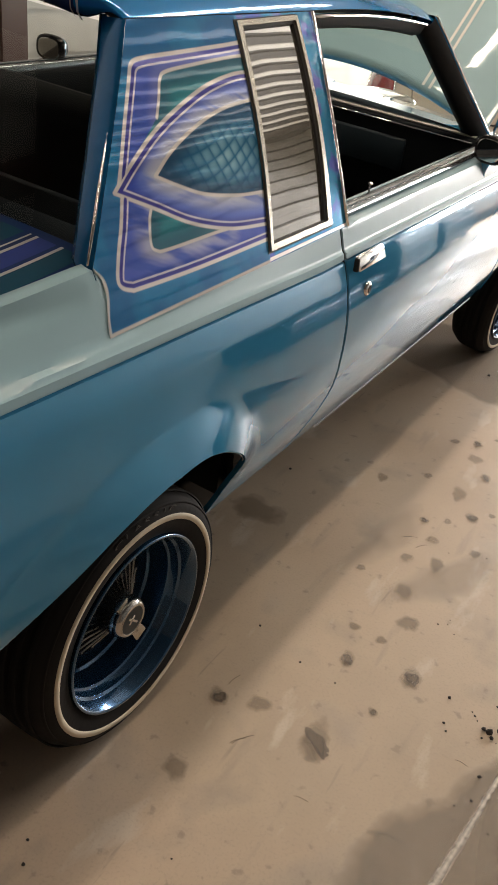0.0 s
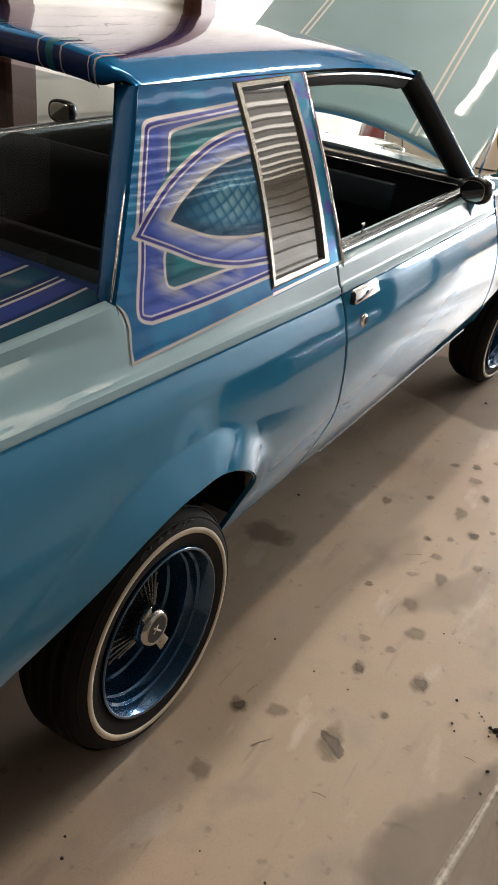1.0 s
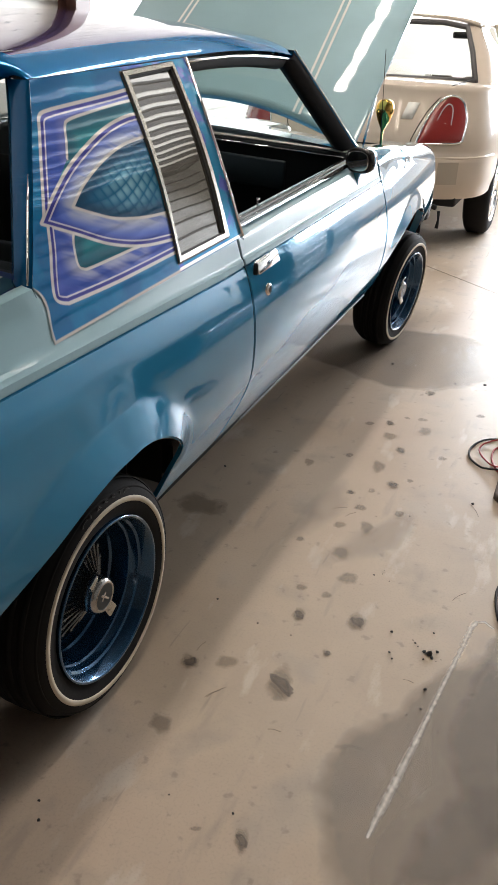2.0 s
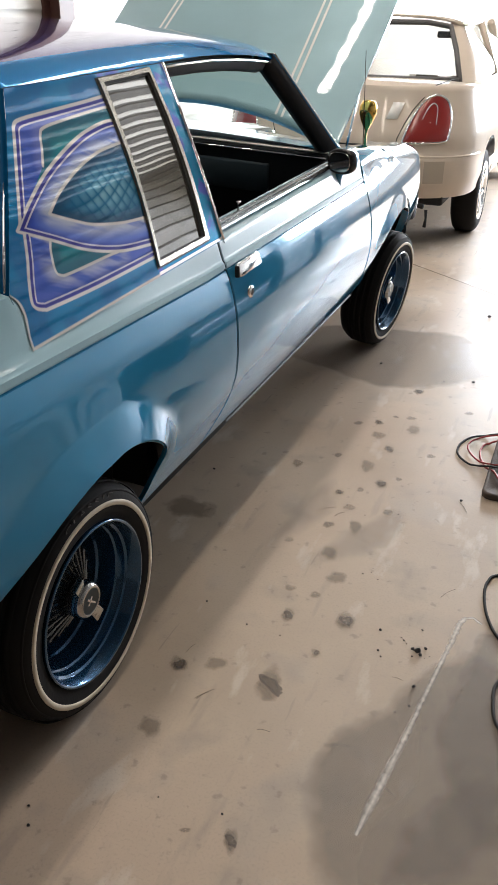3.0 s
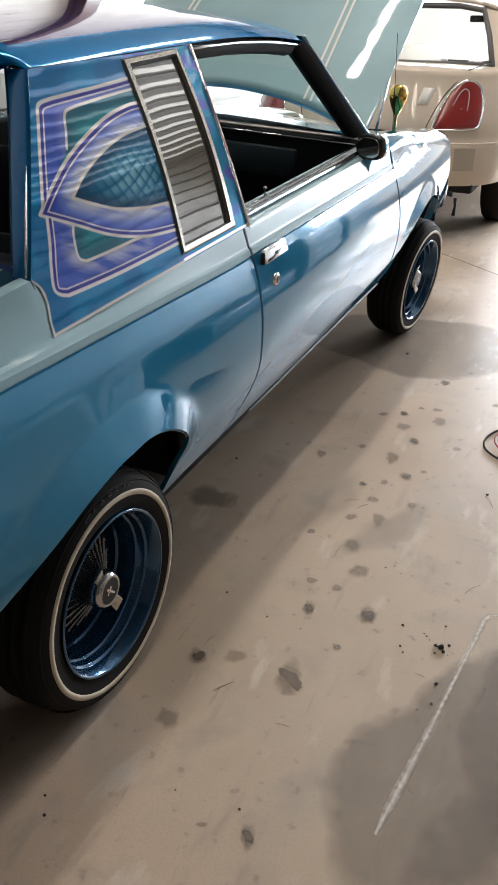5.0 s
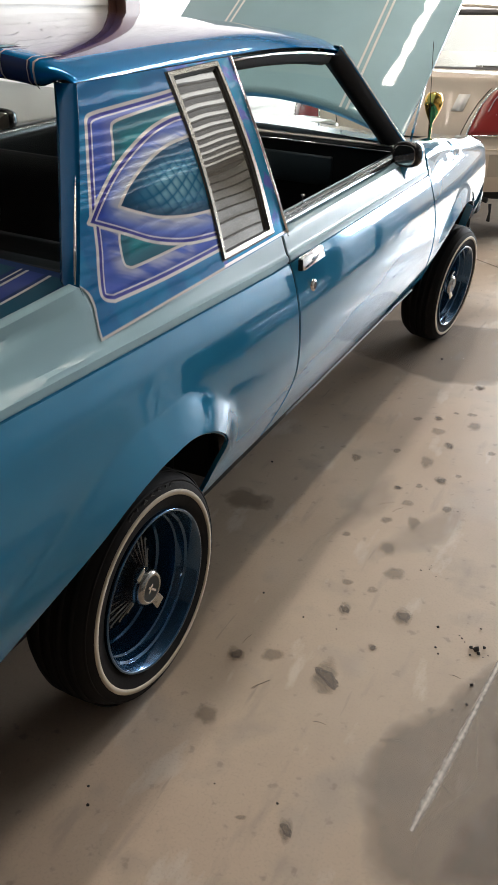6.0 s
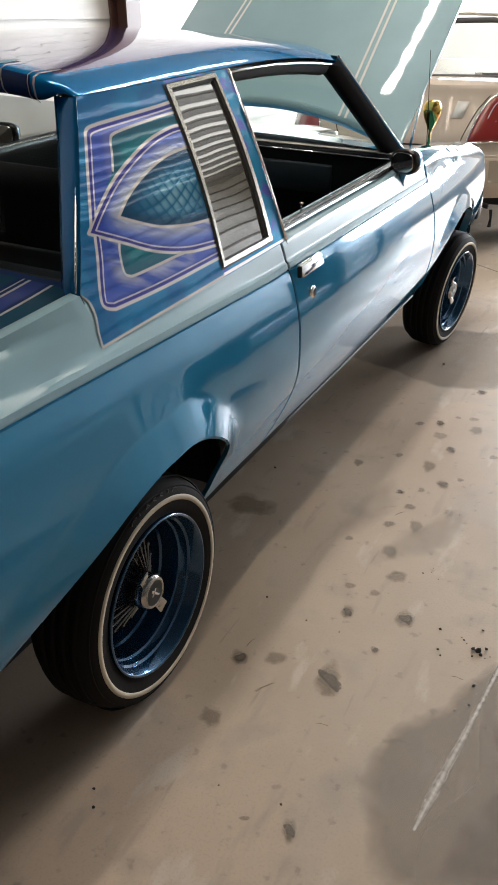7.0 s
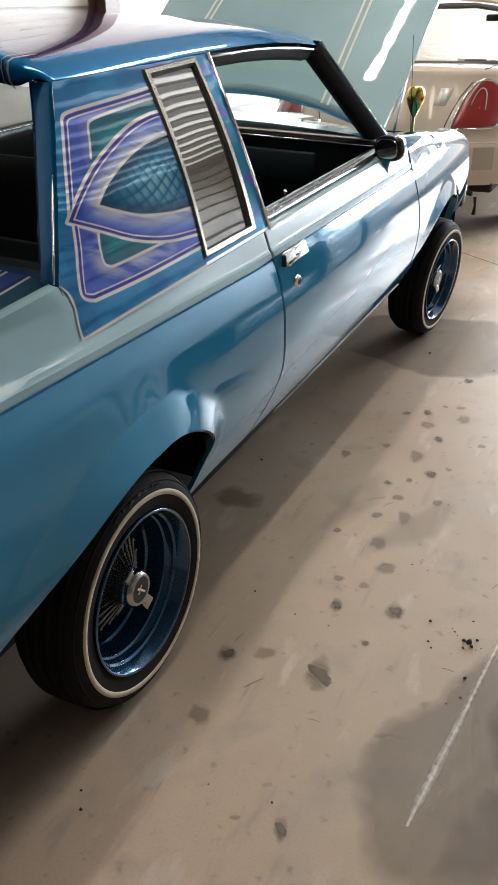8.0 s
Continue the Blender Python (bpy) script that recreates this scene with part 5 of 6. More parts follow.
grid(bm, [[(SC + p[0] * u, p[1], p[2] + 0.03 * (1 - u ** 4) * min(1, max(0, (p[1] - 4.80) / 0.15)) - (0.32 * step(5.36, 5.50, p[1]) * (1 - step(7.6, 7.75, p[1])) if abs(u) < 0.99 else 0)) for u in [2 * i / 14 - 1 for i in range(15)]] for p in rim])
bmesh.ops.remove_doubles(bm, verts=bm.verts, dist=0.0008)
bmesh.ops.recalc_face_normals(bm, faces=bm.faces)
sbody = part("body", bm, M_TAN, saloon)


def cabin_half(z):
    return 0.86 - 0.24 * step(1.08, 1.62, z) ** 1.1


def cabin_rear(z):
    return 5.32 + 0.62 * ((z - 1.13) / 0.40) if z < 1.53 else 5.94 + 0.25 * (z - 1.53) / 0.06


# roof and pillars as a shell with window openings
bm = bmesh.new()
rows = []
for k in range(15):
    u = k / 14
    c = 1 - (2 * u - 1) ** 2
    e = 1 - abs(2 * u - 1) ** 6
    rows.append([(SC + (0.66 - 0.02 * (v > 6)) * (2 * u - 1), 5.88 + 0.04 * (1 - c) + (7.35 - 5.88) * v / 8, 1.515 + 0.035 * e + 0.035 * c + 0.012 * math.sin(math.pi * v / 8)) for v in range(9)])
grid(bm, rows)
bmesh.ops.recalc_face_normals(bm, faces=bm.faces)
bmesh.ops.solidify(bm, geom=list(bm.faces), thickness=0.02)
sroof = part("roof", bm, M_TAN, saloon)
for s in (1, -1):
    bm = bmesh.new()
    rows = []
    for z in (1.10, 1.2, 1.3, 1.4, 1.48, 1.53):
        y, w = cabin_rear(z), cabin_half(z)
        rows.append([(SC + s * (w - 0.11), y + 0.01, z), (SC + s * (w - 0.03), y + 0.015, z), (SC + s * w, y + 0.06, z), (SC + s * (w + 0.004), y + 0.30 - 0.25 * (z - 1.1), z)])
    grid(bm, rows)
    bmesh.ops.recalc_face_normals(bm, faces=bm.faces)
    part("rear_pillar", bm, M_TAN, saloon)
    bm = bmesh.new()
    tube(bm, [(SC + s * 0.66, 7.30, 1.53), (SC + s * 0.74, 7.9, 1.16)], 0.035, 8)
    part("windshield_pillar", bm, M_TAN, saloon)
    bm = bmesh.new()
    tube(bm, [(SC + s * 0.67, 6.62, 1.53), (SC + s * 0.84, 6.62, 1.14)], 0.03, 8)
    part("door_pillar", bm, M_TAN, saloon)
bm = bmesh.new()
grid(bm, [[(SC + (cabin_half(z) - 0.10) * (2 * k / 10 - 1), cabin_rear(z) - 0.035 * (1 - (2 * k / 10 - 1) ** 2) + 0.01, z) for k in range(11)] for z in (1.135, 1.23, 1.33, 1.43, 1.525)])
bmesh.ops.recalc_face_normals(bm, faces=bm.faces)
pane = part("back_window", bm, M_GLASS, saloon, "back window glass")
pane.visible_shadow = False
for s in (1, -1):
    bm = bmesh.new()
    grid(bm, [[(SC + s * (cabin_half(z) + 0.002), y + k * (z - 1.14), z) for y, k in ((5.66, 0.62), (6.2, 0.3), (6.62, 0.0), (7.2, -0.6), (7.86, -1.35))] for z in (1.14, 1.24, 1.34, 1.44, 1.525)])
    bmesh.ops.recalc_face_normals(bm, faces=bm.faces)
    part("side_window", bm, M_GLASS, saloon, "side window glass").visible_shadow = False
frame_pts = [(s * (cabin_half(z) - 0.105), cabin_rear(z) - 0.004, z) for s, z in ((-1, 1.15), (-1, 1.34), (-1, 1.50))] + [(s * 0.36, cabin_rear(1.525) - 0.03, 1.528) for s in (-1, 1)] + [(s * (cabin_half(z) - 0.105), cabin_rear(z) - 0.004, z) for s, z in ((1, 1.50), (1, 1.34), (1, 1.15))]
bm = bmesh.new()
tube(bm, [(SC + x, y, z) for x, y, z in frame_pts], 0.020, 8)
tube(bm, [(SC - 0.74, cabin_rear(1.15), 1.15), (SC - 0.35, cabin_rear(1.15) - 0.03, 1.152), (SC + 0.35, cabin_rear(1.15) - 0.03, 1.152), (SC + 0.74, cabin_rear(1.15), 1.15)], 0.022, 8)
part("window_seal", bm, M_SEAL, pane)
part("inside_mirror", boxes((SC + 0.22, SC + 0.46, 7.1, 7.13, 1.40, 1.455), bevel=0.012), M_DARK, saloon)
part("rear_shelf", boxes((SC - 0.68, SC + 0.68, 5.40, 5.75, 1.10, 1.135), bevel=0.01), M_MAT, saloon)
part("brake_lamp", boxes((SC + 0.37, SC + 0.42, 5.345, 5.36, 1.166, 1.190), bevel=0.006), M_WHITE, saloon)
for s in (-0.45, 0.45):
    part("seat_back", boxes((SC + s - 0.28, SC + s + 0.28, 6.1, 6.25, 0.7, 1.14), bevel=0.06), M_MAT, saloon)

# tail lamps: a red lens with a bright rim
for s in (1, -1):
    outline = [(0.470, 0.775), (0.60, 0.777), (0.74, 0.783), (0.800, 0.792), (0.815, 0.82), (0.818, 0.90), (0.800, 0.98), (0.765, 1.045), (0.715, 1.075), (0.66, 1.078), (0.60, 1.05), (0.545, 0.98), (0.505, 0.89), (0.475, 0.80)]
    line = spline([(0.655 + (x - 0.655) * 0.86, z) for x, z in outline + outline[:1]], 5)[:-1]

    def lamp_point(x, z, lift):
        x = x + (0.10 if s < 0 else 0.0)
        p = tail_point(x, z)
        return (SC + s * x, p.y - lift, z)

    c0 = line.mean(axis=0)
    bm = bmesh.new()
    rows = [[lamp_point(*(c0 + (p - c0) * k), l) for p in list(line) + [line[0]]] for k, l in ((1.0, -0.03), (1.0, 0.012), (0.95, 0.018), (0.75, 0.020), (0.5, 0.021), (0.25, 0.021), (0.02, 0.021))]
    grid(bm, rows)
    bmesh.ops.recalc_face_normals(bm, faces=bm.faces)
    lens = part("tail_lamp", bm, M_RED, saloon, "red tail lamp lens")
    bm = bmesh.new()
    tube(bm, [lamp_point(*p, 0.016) for p in list(line) + [line[0], line[1]]], 0.008, 6)
    part("rim", bm, M_CHROME, lens, "bright lamp rim")
    bm = bmesh.new()
    tube(bm, [lamp_point(*(c0 + (np.array(p) - c0)), 0.026) for p in spline([(0.61, 0.93), (0.635, 1.00), (0.665, 1.03), (0.695, 1.00), (0.705, 0.90)], 6)], 0.0035, 6)
    part("reflector_strip", bm, M_SILVERP, lens)
# seams, bumper line, plate and exhaust
bm = bmesh.new()
for s in (1, -1):
    tube(bm, [Vector((2 * SC - p.x, p.y, p.z)) if s < 0 else p for p in [tail_point(0.452, 0.755, 0.002), tail_point(0.456, 0.80, 0.002), tail_point(0.49, 0.89, 0.002), tail_point(0.53, 0.98, 0.002), tail_point(0.58, 1.05, 0.003), Vector((SC + 0.66, 4.95, 1.145)), Vector((SC + 0.72, 5.25, 1.165))]], 0.0035, 6)
tube(bm, [tail_point(0.452 * (2 * k / 10 - 1), 0.752, 0.001) for k in range(11)], 0.006, 6)
part("trunk_seam", bm, M_DARK, saloon)
bm = bmesh.new()
tube(bm, [tail_point(0.975 * (2 * k / 40 - 1), 0.687, 0.002) for k in range(41)], 0.009, 6)
bumper = part("bumper_strip", bm, M_TAN, saloon)
bm = bmesh.new()
grid(bm, [[tail_point(x, z, 0.004) for x in [0.665 + 0.13 * i / 6 for i in range(7)]] for z in (0.51, 0.56, 0.61, 0.66)])
bmesh.ops.recalc_face_normals(bm, faces=bm.faces)
part("bumper_pad", bm, M_BEIGE, bumper, "beige recessed pad")
bm = bmesh.new()
grid(bm, [[tail_point(x + 0.30 * (z - 0.98), z, 0.004) for x in (0.375, 0.415, 0.455)] for z in (0.925, 0.975, 1.03)])
bmesh.ops.recalc_face_normals(bm, faces=bm.faces)
solid(bm, 0.002)
part("badge", bm, M_WHITE, saloon, "white slanted sticker")
bm = bmesh.new()
tube(bm, [(SC + 0.58, 4.72, 0.42), (SC + 0.58, 4.70, 0.385), (SC + 0.70, 4.66, 0.365)], 0.018, 8)
tube(bm, [(SC + 0.55, 4.70, 0.40), (SC + 0.44, 4.62, 0.33), (SC + 0.36, 4.56, 0.26)], 0.006, 6)
tube(bm, [(SC + 0.72, 4.68, 0.34), (SC + 0.725, 4.68, 0.28), (SC + 0.72, 4.68, 0.22)], [0.012, 0.008, 0.014], 8)
part("tow_fitting", bm, M_DARK, saloon, "dark tow fitting with hanging plug")
part("underbody", boxes((SC - 0.80, SC + 0.80, 4.85, 9.7, 0.34, 0.50), bevel=0.02), M_DARK, saloon)
for s in (1, -1):
    for yy in (SR, SR + 2.98):
        w = new("wheel")
        w.parent = saloon
        w.matrix_basis = pose(SC + s * 0.975, yy, 0.325, 0, 0, 0 if s > 0 else 180)
        bm = bmesh.new()
        lathe(bm, [(-0.20, 0.20), (-0.205, 0.26), (-0.19, 0.30), (-0.165, 0.325), (-0.04, 0.325), (-0.015, 0.30), (0.0, 0.27), (-0.008, 0.225)], 48)
        part("tyre", bm, M_RUBBER, w)
        bm = bmesh.new()
        lathe(bm, [(-0.008, 0.225), (0.0, 0.222), (-0.02, 0.205), (-0.06, 0.20), (-0.06, 0.06), (-0.03, 0.05), (-0.028, 0.0)], 48)
        part("rim", bm, M_CHROME, w)
        for k in range(7):
            bm = boxes((-0.05, -0.012, -0.022, 0.022, 0.04, 0.21), bevel=0.006)
            bm.transform(Matrix.Rotation(2 * math.pi * k / 7, 4, "X"))
            part("spoke", bm, M_CHROME, w)
part("mirror", boxes((SC + 0.95, SC + 1.12, 7.62, 7.70, 1.10, 1.22), bevel=0.03), M_DARK, saloon)
saloon_base = part("axle", boxes((SC - 0.8, SC + 0.8, SR - 0.04, SR + 0.04, 0.29, 0.37), bevel=0.01), M_DARK, saloon)

# ---- marks on the floor ----
def blot(name, x, y, rx, ry, turn, material, label, lift=0.0015, seed=0, lobes=0.18, group="oil stains"):
    """A flat uneven stain; the UV map holds the distance from its middle."""
    rng = random.Random(seed * 71 + int(1000 * abs(x)) + int(777 * abs(y)))
    ph = [rng.uniform(0, 6.28) for _ in range(3)]
    bm = bmesh.new()
    uv = bm.loops.layers.uv.new("UVMap")
    n = 28
    rings = []
    for k in (0.0, 0.35, 0.7, 1.0):
        ring = []
        for i in range(n):
            a = 2 * math.pi * i / n
            r = k * (1 + lobes * (math.sin(2 * a + ph[0]) + 0.6 * math.sin(3 * a + ph[1]) + 0.4 * math.sin(5 * a + ph[2])))
            ring.append(bm.verts.new((rx * r * math.cos(a), ry * r * math.sin(a), 0)))
        rings.append((k, ring))
    for (k0, a), (k1, b) in zip(rings, rings[1:]):
        for i in range(n):
            j = (i + 1) % n
            if k0 == 0:
                f = bm.faces.new((a[i], b[i], b[j]))
                ks = (k0, k1, k1)
            else:
                f = bm.faces.new((a[i], b[i], b[j], a[j]))
                ks = (k0, k1, k1, k0)
            for lp, q in zip(f.loops, ks):
                lp[uv].uv = (q, 0)
    ob = part(name, bm, material)
    ob.matrix_basis = pose(x, y, lift, 0, 0, turn)
    return tagged(ob, label, "stain", group)


OILY = "dark dried oil drip on the concrete"


def drip(x, y, r, squash=1.0, turn=0, core=True, k=0.75):
    s = blot("oil_stain", x, y, r * 1.15, r * squash * 1.15, turn, M_OIL, OILY, 0.002, 0, 0.12)
    if core:
        c = blot("core", 0.1 * r, -0.08 * r, r * k, r * squash * k, turn + 15, M_OILCORE, "", 0.001, 3, 0.17)
        for key in ("category", "group"):
            del c[key]
        c.parent = s
    return s


drip(0.369, 0.199, 0.047, 1.86, 21, True)
drip(0.211, 0.212, 0.039, 1.01, 24, False)
drip(0.120, 0.172, 0.035, 1.17, 27, True)
drip(0.153, -0.052, 0.041, 1.05, 28, False)
drip(0.459, -0.264, 0.024, 1.70, 23, True)
drip(0.320, 0.479, 0.029, 1.42, 20, True)
drip(0.482, 0.520, 0.035, 1.73, 16, True)
drip(0.445, 0.357, 0.018, 1.05, 18, True)
drip(0.401, 0.707, 0.041, 1.19, 17, False)
drip(0.284, 0.601, 0.022, 1.15, 21, False)
drip(0.365, 0.598, 0.020, 1.30, 18, False)
drip(0.347, 1.615, 0.027, 1.79, 13, True)
drip(0.276, 1.722, 0.038, 1.34, 14, False)
drip(0.168, 1.800, 0.027, 1.12, 15, False)
drip(0.246, 1.842, 0.029, 1.16, 14, True)
drip(0.367, 1.938, 0.029, 0.95, 13, False)
drip(0.401, 1.834, 0.043, 1.15, 12, False)
drip(0.303, 1.447, 0.039, 1.49, 15, False)
drip(0.385, 1.331, 0.033, 1.21, 14, True)
drip(0.438, 1.388, 0.016, 1.47, 15, False)
drip(0.258, 1.210, 0.021, 1.21, 16, True)
drip(0.326, 1.255, 0.020, 1.19, 17, False)
drip(0.321, 1.123, 0.027, 1.20, 16, False)
drip(0.375, 1.009, 0.034, 1.49, 16, False)
drip(0.456, 1.141, 0.026, 1.13, 14, False)
drip(0.340, 0.828, 0.040, 1.23, 17, False)
drip(0.337, 2.239, 0.031, 1.55, 12, True)
drip(0.514, 1.620, 0.022, 1.33, 12, False)
drip(0.303, 1.925, 0.019, 0.95, 13, False)
drip(0.286, 0.985, 0.027, 1.08, 16, False)
drip(0.172, 1.484, 0.022, 1.30, 16, False)
drip(0.193, 0.846, 0.022, 0.89, 18, False)
drip(0.592, 2.089, 0.025, 1.19, 10, False)
drip(0.359, -0.278, 0.016, 0.61, 24, False)
drip(0.046, 1.360, 0.030, 1.27, 20, False)
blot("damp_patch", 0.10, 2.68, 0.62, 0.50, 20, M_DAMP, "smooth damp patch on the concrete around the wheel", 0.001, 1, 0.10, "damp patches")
blot("damp_patch", -0.20, 0.90, 0.13, 0.12, 30, M_OIL, "dull oily patch on the concrete under the car", 0.001, 2, 0.2, "damp patches")
blot("grime_patch", 0.80, 0.10, 0.26, 0.50, -8, M_GRIME, "grey grimy patch on the concrete", 0.001, 4, 0.12, "grime patches")
blot("grime_patch", 0.98, 0.30, 0.24, 0.42, 10, M_GRIME, "grey grimy patch on the concrete", 0.0013, 5, 0.12, "grime patches")
blot("grime_patch", 0.98, -0.22, 0.26, 0.34, 15, M_GRIME, "grey grimy patch on the concrete", 0.0016, 9, 0.10, "grime patches")
blot("grime_patch", 0.42, 0.95, 0.13, 0.30, -25, M_GRIMELIGHT, "grey grimy patch on the concrete", 0.001, 6, 0.15, "grime patches")
blot("grime_patch", 0.20, 1.05, 0.10, 0.34, -12, M_GRIMELIGHT, "grey grimy patch on the concrete", 0.001, 7, 0.15, "grime patches")


def strip_mark(name, pts, w, material, label, lift=0.0026, cat="mark"):
    bm = bmesh.new()
    uv = bm.loops.layers.uv.new("UVMap")
    rows = []
    for i, (x, y, k) in enumerate(pts):
        a, b = pts[max(0, i - 1)], pts[min(len(pts) - 1, i + 1)]
        d = Vector((b[0] - a[0], b[1] - a[1], 0)).normalized()
        s = Vector((-d.y, d.x, 0)) * w * k / 2
        c = Vector((x, y, lift))
        rows.append([bm.verts.new(c - s), bm.verts.new(c), bm.verts.new(c + s)])
    for r, q in zip(rows, rows[1:]):
        for i in range(2):
            f = bm.faces.new((r[i], r[i + 1], q[i + 1], q[i]))
            for lp, e in zip(f.loops, ((1, 0), (0, 1))[i] + ((0, 1), (1, 0))[i]):
                lp[uv].uv = (e * 0.62, 0)
    bmesh.ops.recalc_face_normals(bm, faces=bm.faces)
    return tagged(part(name, bm, material), label, cat)


strip_mark("chalk_line", [(0.850, 0.655, 0.5), (0.822, 0.674, 0.8), (0.800, 0.664, 1.0), (0.790, 0.635, 1.2), (0.780, 0.53, 1.0), (0.764, 0.40, 0.8), (0.748, 0.26, 0.8), (0.735, 0.14, 1.1), (0.722, 0.04, 1.3), (0.710, -0.06, 1.3), (0.700, -0.15, 0.6)], 0.020, M_CHALK, "pale scraped line on the concrete")
strip_mark("floor_joint", [(-1.6, 5.55, 1), (-0.184, 4.476, 1), (0.12, 4.235, 1), (0.428, 3.986, 1), (2.6, 2.3, 1)], 0.014, M_OILCORE, "thin dark joint sawn in the concrete")


def lump(name, x, y, r, label, group, squash=0.6):
    rng = random.Random(int(x * 9973 + y * 7919))
    bm = bmesh.new()
    bmesh.ops.create_icosphere(bm, subdivisions=1, radius=r)
    for v in bm.verts:
        v.co *= rng.uniform(0.65, 1.25)
        v.co.z *= squash
    bmesh.ops.translate(bm, vec=(0, 0, -min(v.co.z for v in bm.verts)), verts=bm.verts)
    ob = part(name, bm, M_CRUMB, smooth=False)
    ob.location = (x, y, 0.0004)
    return tagged(ob, label, "debris", group)


GRIT = "crumb of black grit lying on the concrete"
lump("grit", 0.703, 0.474, 0.0108, GRIT, "grit on the floor")
lump("grit", 0.688, 0.473, 0.0063, GRIT, "grit on the floor")
lump("grit", 0.720, 0.490, 0.0054, GRIT, "grit on the floor")
lump("grit", 0.712, 0.458, 0.0054, GRIT, "grit on the floor")
lump("grit", 0.585, 0.519, 0.0054, GRIT, "grit on the floor")
lump("grit", 0.696, 0.565, 0.0036, GRIT, "grit on the floor")
lump("grit", 0.657, 0.502, 0.0032, GRIT, "grit on the floor")
lump("grit", 0.667, 0.491, 0.0022, GRIT, "grit on the floor")
lump("grit", 0.600, 0.433, 0.0041, GRIT, "grit on the floor")
lump("grit", 0.613, 0.412, 0.0032, GRIT, "grit on the floor")
lump("grit", 0.720, 0.333, 0.0054, GRIT, "grit on the floor")
lump("grit", 0.837, 0.368, 0.0036, GRIT, "grit on the floor")
lump("grit", 0.725, 0.261, 0.0045, GRIT, "grit on the floor")
lump("grit", 0.696, 0.228, 0.0032, GRIT, "grit on the floor")
lump("grit", 0.779, 0.204, 0.0032, GRIT, "grit on the floor")
lump("grit", 0.077, 0.444, 0.0041, GRIT, "grit on the floor")
lump("grit", 0.330, 0.385, 0.0032, GRIT, "grit on the floor")
lump("grit", -0.234, 1.187, 0.0054, GRIT, "grit on the floor")
lump("grit", 0.682, 1.323, 0.0058, GRIT, "grit on the floor")
lump("grit", 0.416, -0.210, 0.0036, GRIT, "grit on the floor")
lump("grit", 0.267, -0.224, 0.0022, GRIT, "grit on the floor")
lump("grit", 0.016, -0.355, 0.0045, GRIT, "grit on the floor")
lump("grit", 0.045, -0.396, 0.0045, GRIT, "grit on the floor")
lump("grit", 0.226, 0.394, 0.0036, GRIT, "grit on the floor")
lump("grit", 0.492, 0.797, 0.0022, GRIT, "grit on the floor")
lump("grit", 0.386, 1.093, 0.0022, GRIT, "grit on the floor")
lump("grit", 0.469, 0.759, 0.0032, GRIT, "grit on the floor")
lump("grit", 0.492, 0.775, 0.0022, GRIT, "grit on the floor")
lump("grit", 0.558, 2.448, 0.0095, GRIT, "grit on the floor")
lump("grit", 0.425, 2.403, 0.0063, GRIT, "grit on the floor")
lump("grit", 0.495, 3.473, 0.0130, GRIT, "grit on the floor")
lump("grit", 0.091, 2.511, 0.0076, GRIT, "grit on the floor")
lump("grit", 0.520, 0.748, 0.0022, GRIT, "grit on the floor")
lump("grit", 0.725, 0.451, 0.0022, GRIT, "grit on the floor")
lump("grit", 0.736, 0.463, 0.0022, GRIT, "grit on the floor")
lump("grit", 0.648, 0.511, 0.0022, GRIT, "grit on the floor")
lump("grit", 0.692, 0.446, 0.0032, GRIT, "grit on the floor")
lump("grit", 0.493, 1.144, 0.0032, GRIT, "grit on the floor")


def curl(x, y, l, turn):
    """A curled sliver of swarf."""
    bm = bmesh.new()
    tube(bm, [(l * (t - 0.5), 0.06 * l * math.sin(3 * t), 0.001 + 0.001 * math.sin(5 * t)) for t in [k / 8 for k in range(9)]], 0.0005, 5)
    ob = part("swarf", bm, M_CRUMB)
    ob.matrix_basis = pose(x, y, 0, 0, 0, turn)
    tagged(ob, "thin dark sliver lying on the concrete", "debris", "slivers on the floor")


curl(0.606, 0.074, 0.040, 10)
curl(0.232, 0.102, 0.057, 60)
curl(0.225, 0.094, 0.043, 55)
curl(0.734, -0.010, 0.032, -30)
curl(0.801, -0.102, 0.030, -30)
curl(0.413, 0.045, 0.032, 10)
curl(0.734, 0.765, 0.068, 60)
curl(0.694, 1.283, 0.080, -60)
curl(0.674, 0.347, 0.030, 0)
curl(0.122, 0.243, 0.040, 80)
curl(0.254, 1.089, 0.060, 40)
curl(0.302, 1.068, 0.050, 60)

# ---- mat and cables ----
bm = bmesh.new()
n = 6
outline = []
for cx, cy, a0 in ((1.24, 1.85, 0), (0.775, 1.85, 90), (0.775, 1.405, 180), (1.24, 1.405, 270)):
    outline += [(cx + 0.032 * math.cos(radians(a0 + 90 * k / n)), cy + 0.032 * math.sin(radians(a0 + 90 * k / n))) for k in range(n + 1)]
rows = [[(1.0 + (x - 1.0) * s, 1.63 + (y - 1.63) * s, z) for x, y in outline + outline[:1]] for s, z in ((0.99, 0.0), (1.0, 0.004), (1.0, 0.018), (0.985, 0.024), (0.955, 0.024), (0.945, 0.020), (0.02, 0.020))]
grid(bm, rows)
bmesh.ops.recalc_face_normals(bm, faces=bm.faces)
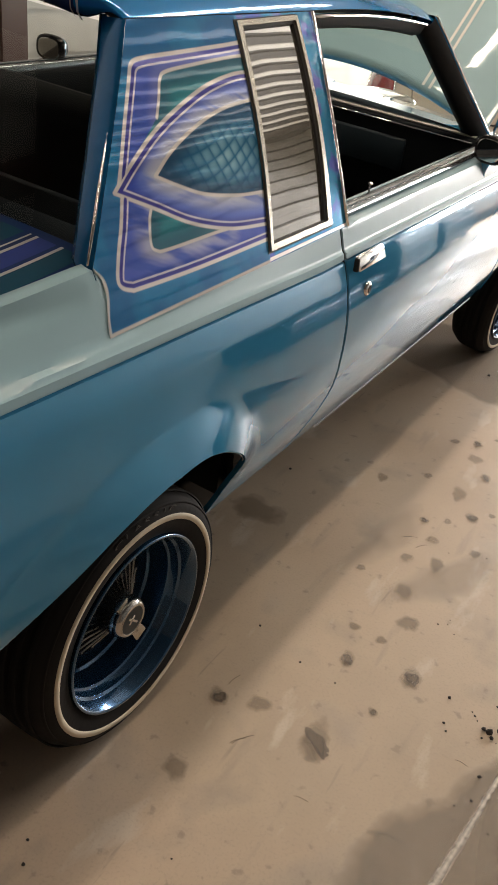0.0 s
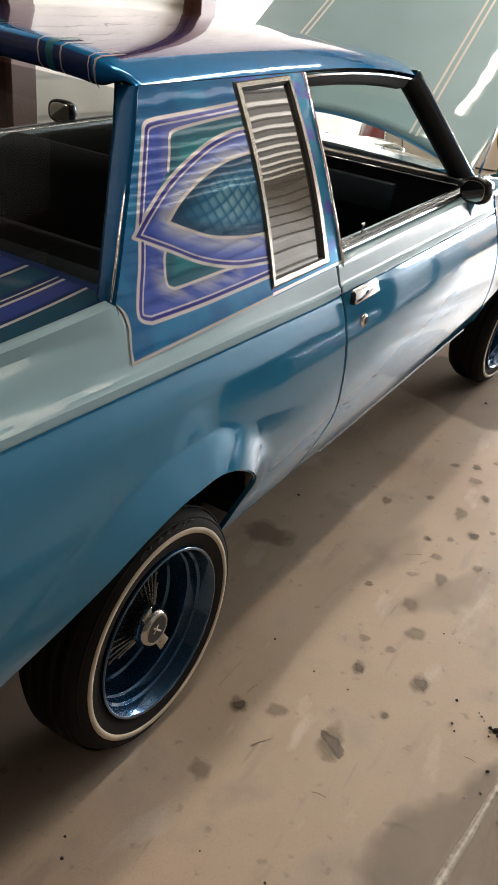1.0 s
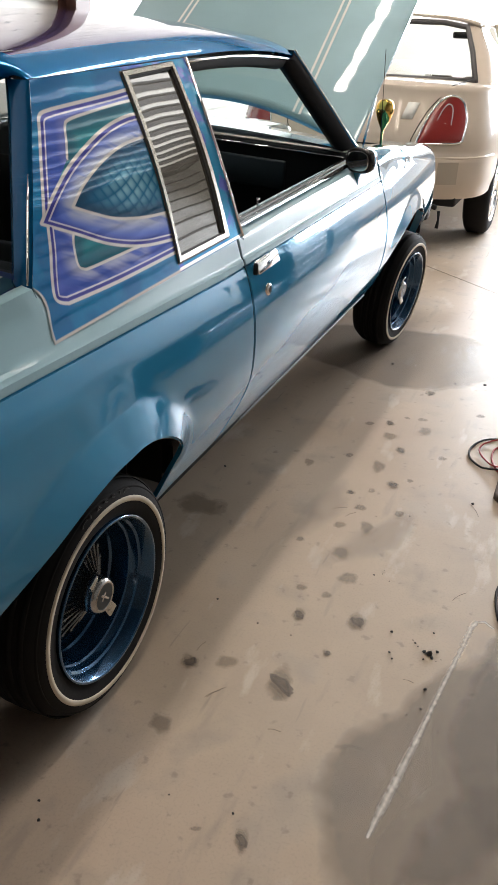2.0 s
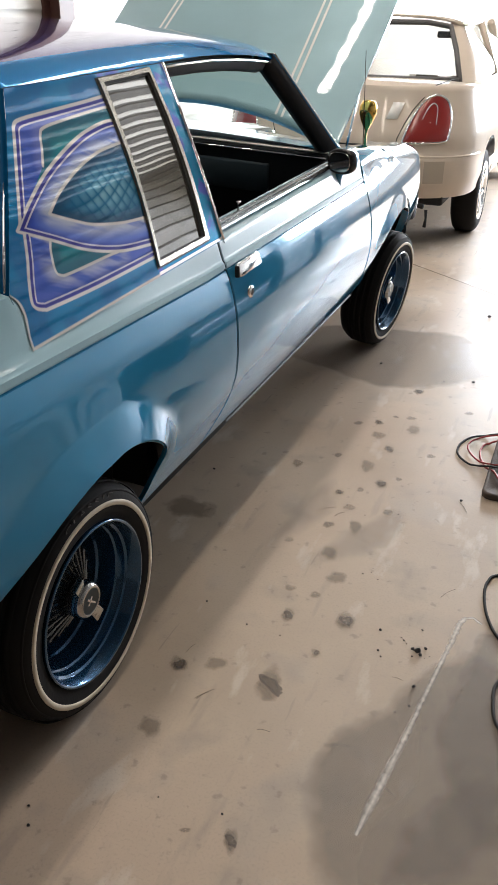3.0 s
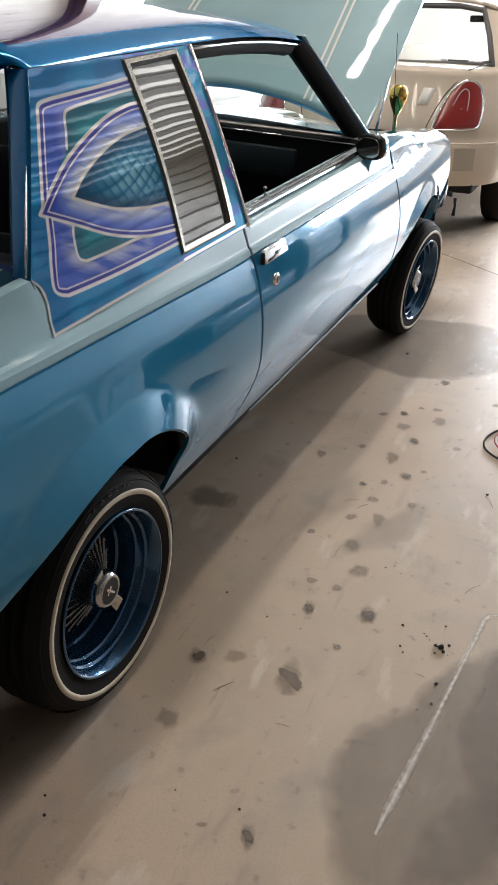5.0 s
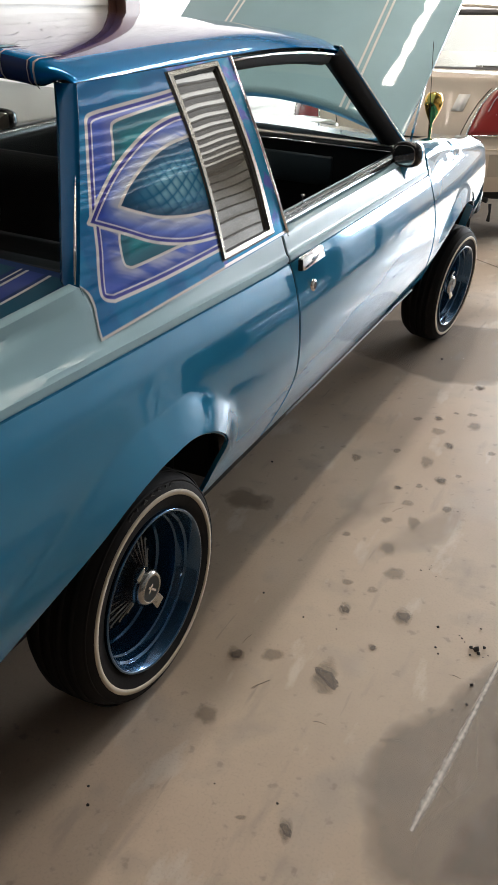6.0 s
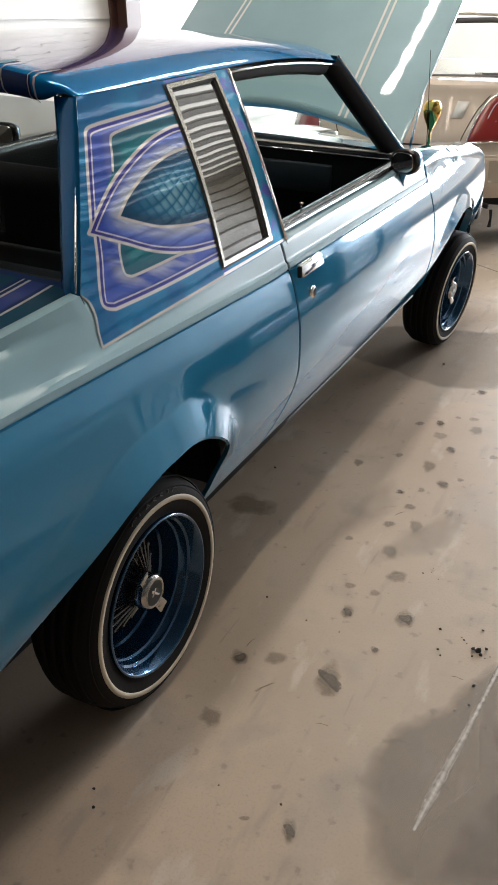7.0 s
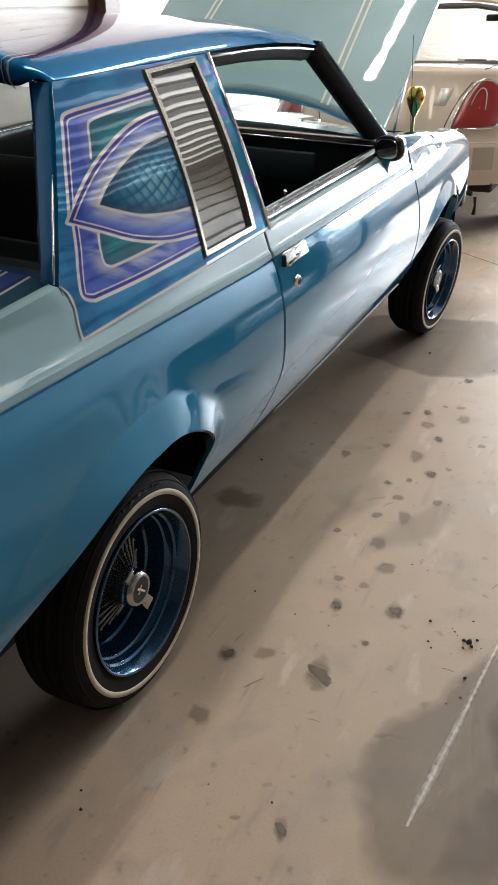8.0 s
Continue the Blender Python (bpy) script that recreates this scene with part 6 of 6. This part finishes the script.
tagged(part("rubber_mat", bm, M_MAT), "worn dark brown rubber mat lying on the floor", "mat")


def cable(name, pts, r, material, label):
    bm = bmesh.new()
    p = spline([q[:2] for q in pts], 8)
    zz = np.interp(np.linspace(0, 1, len(p)), np.linspace(0, 1, len(pts)), [q[2] for q in pts])
    tube(bm, [(a[0], a[1], z + r) for a, z in zip(p, zz)], r, 8)
    return tagged(part(name, bm, material), label, "cable", "cables on the floor")


cable("jumper_cable", [(1.10, 1.80, 0.022), (0.90, 1.84, 0.022), (0.76, 1.885, 0.022), (0.69, 1.885, 0.001), (0.635, 1.845, 0.001), (0.603, 1.755, 0.001), (0.615, 1.670, 0.001), (0.670, 1.610, 0.001), (0.745, 1.585, 0.022), (0.85, 1.60, 0.022), (1.05, 1.64, 0.022)], 0.0042, M_BLACK, "black jumper cable looped off the mat")
cable("jumper_cable", [(1.12, 1.76, 0.022), (0.92, 1.80, 0.022), (0.77, 1.825, 0.022), (0.715, 1.82, 0.001), (0.692, 1.775, 0.001), (0.697, 1.69, 0.001), (0.728, 1.61, 0.001), (0.765, 1.545, 0.024), (0.80, 1.48, 0.024), (0.86, 1.45, 0.024), (1.0, 1.46, 0.024)], 0.0042, M_REDWIRE, "red jumper cable looped off the mat")
cable("jumper_cable", [(1.1, 1.70, 0.030), (0.92, 1.66, 0.030), (0.79, 1.60, 0.030), (0.70, 1.64, 0.006), (0.64, 1.74, 0.006), (0.66, 1.83, 0.006), (0.76, 1.862, 0.030), (0.9, 1.82, 0.030)], 0.0036, M_REDWIRE, "red jumper cable looped off the mat")
cable("extension_lead", [(1.25, 1.05, 0.0), (1.02, 0.99, 0.0), (0.868, 0.916, 0.0), (0.838, 0.870, 0.0), (0.836, 0.80, 0.0), (0.857, 0.70, 0.0), (0.90, 0.612, 0.0), (0.98, 0.54, 0.0), (0.95, 0.48, 0.0), (0.920, 0.43, 0.0), (0.918, 0.36, 0.0), (0.945, 0.27, 0.0), (1.05, 0.20, 0.0), (1.3, 0.18, 0.0)], 0.0045, M_BLACK, "black extension lead snaking over the floor")
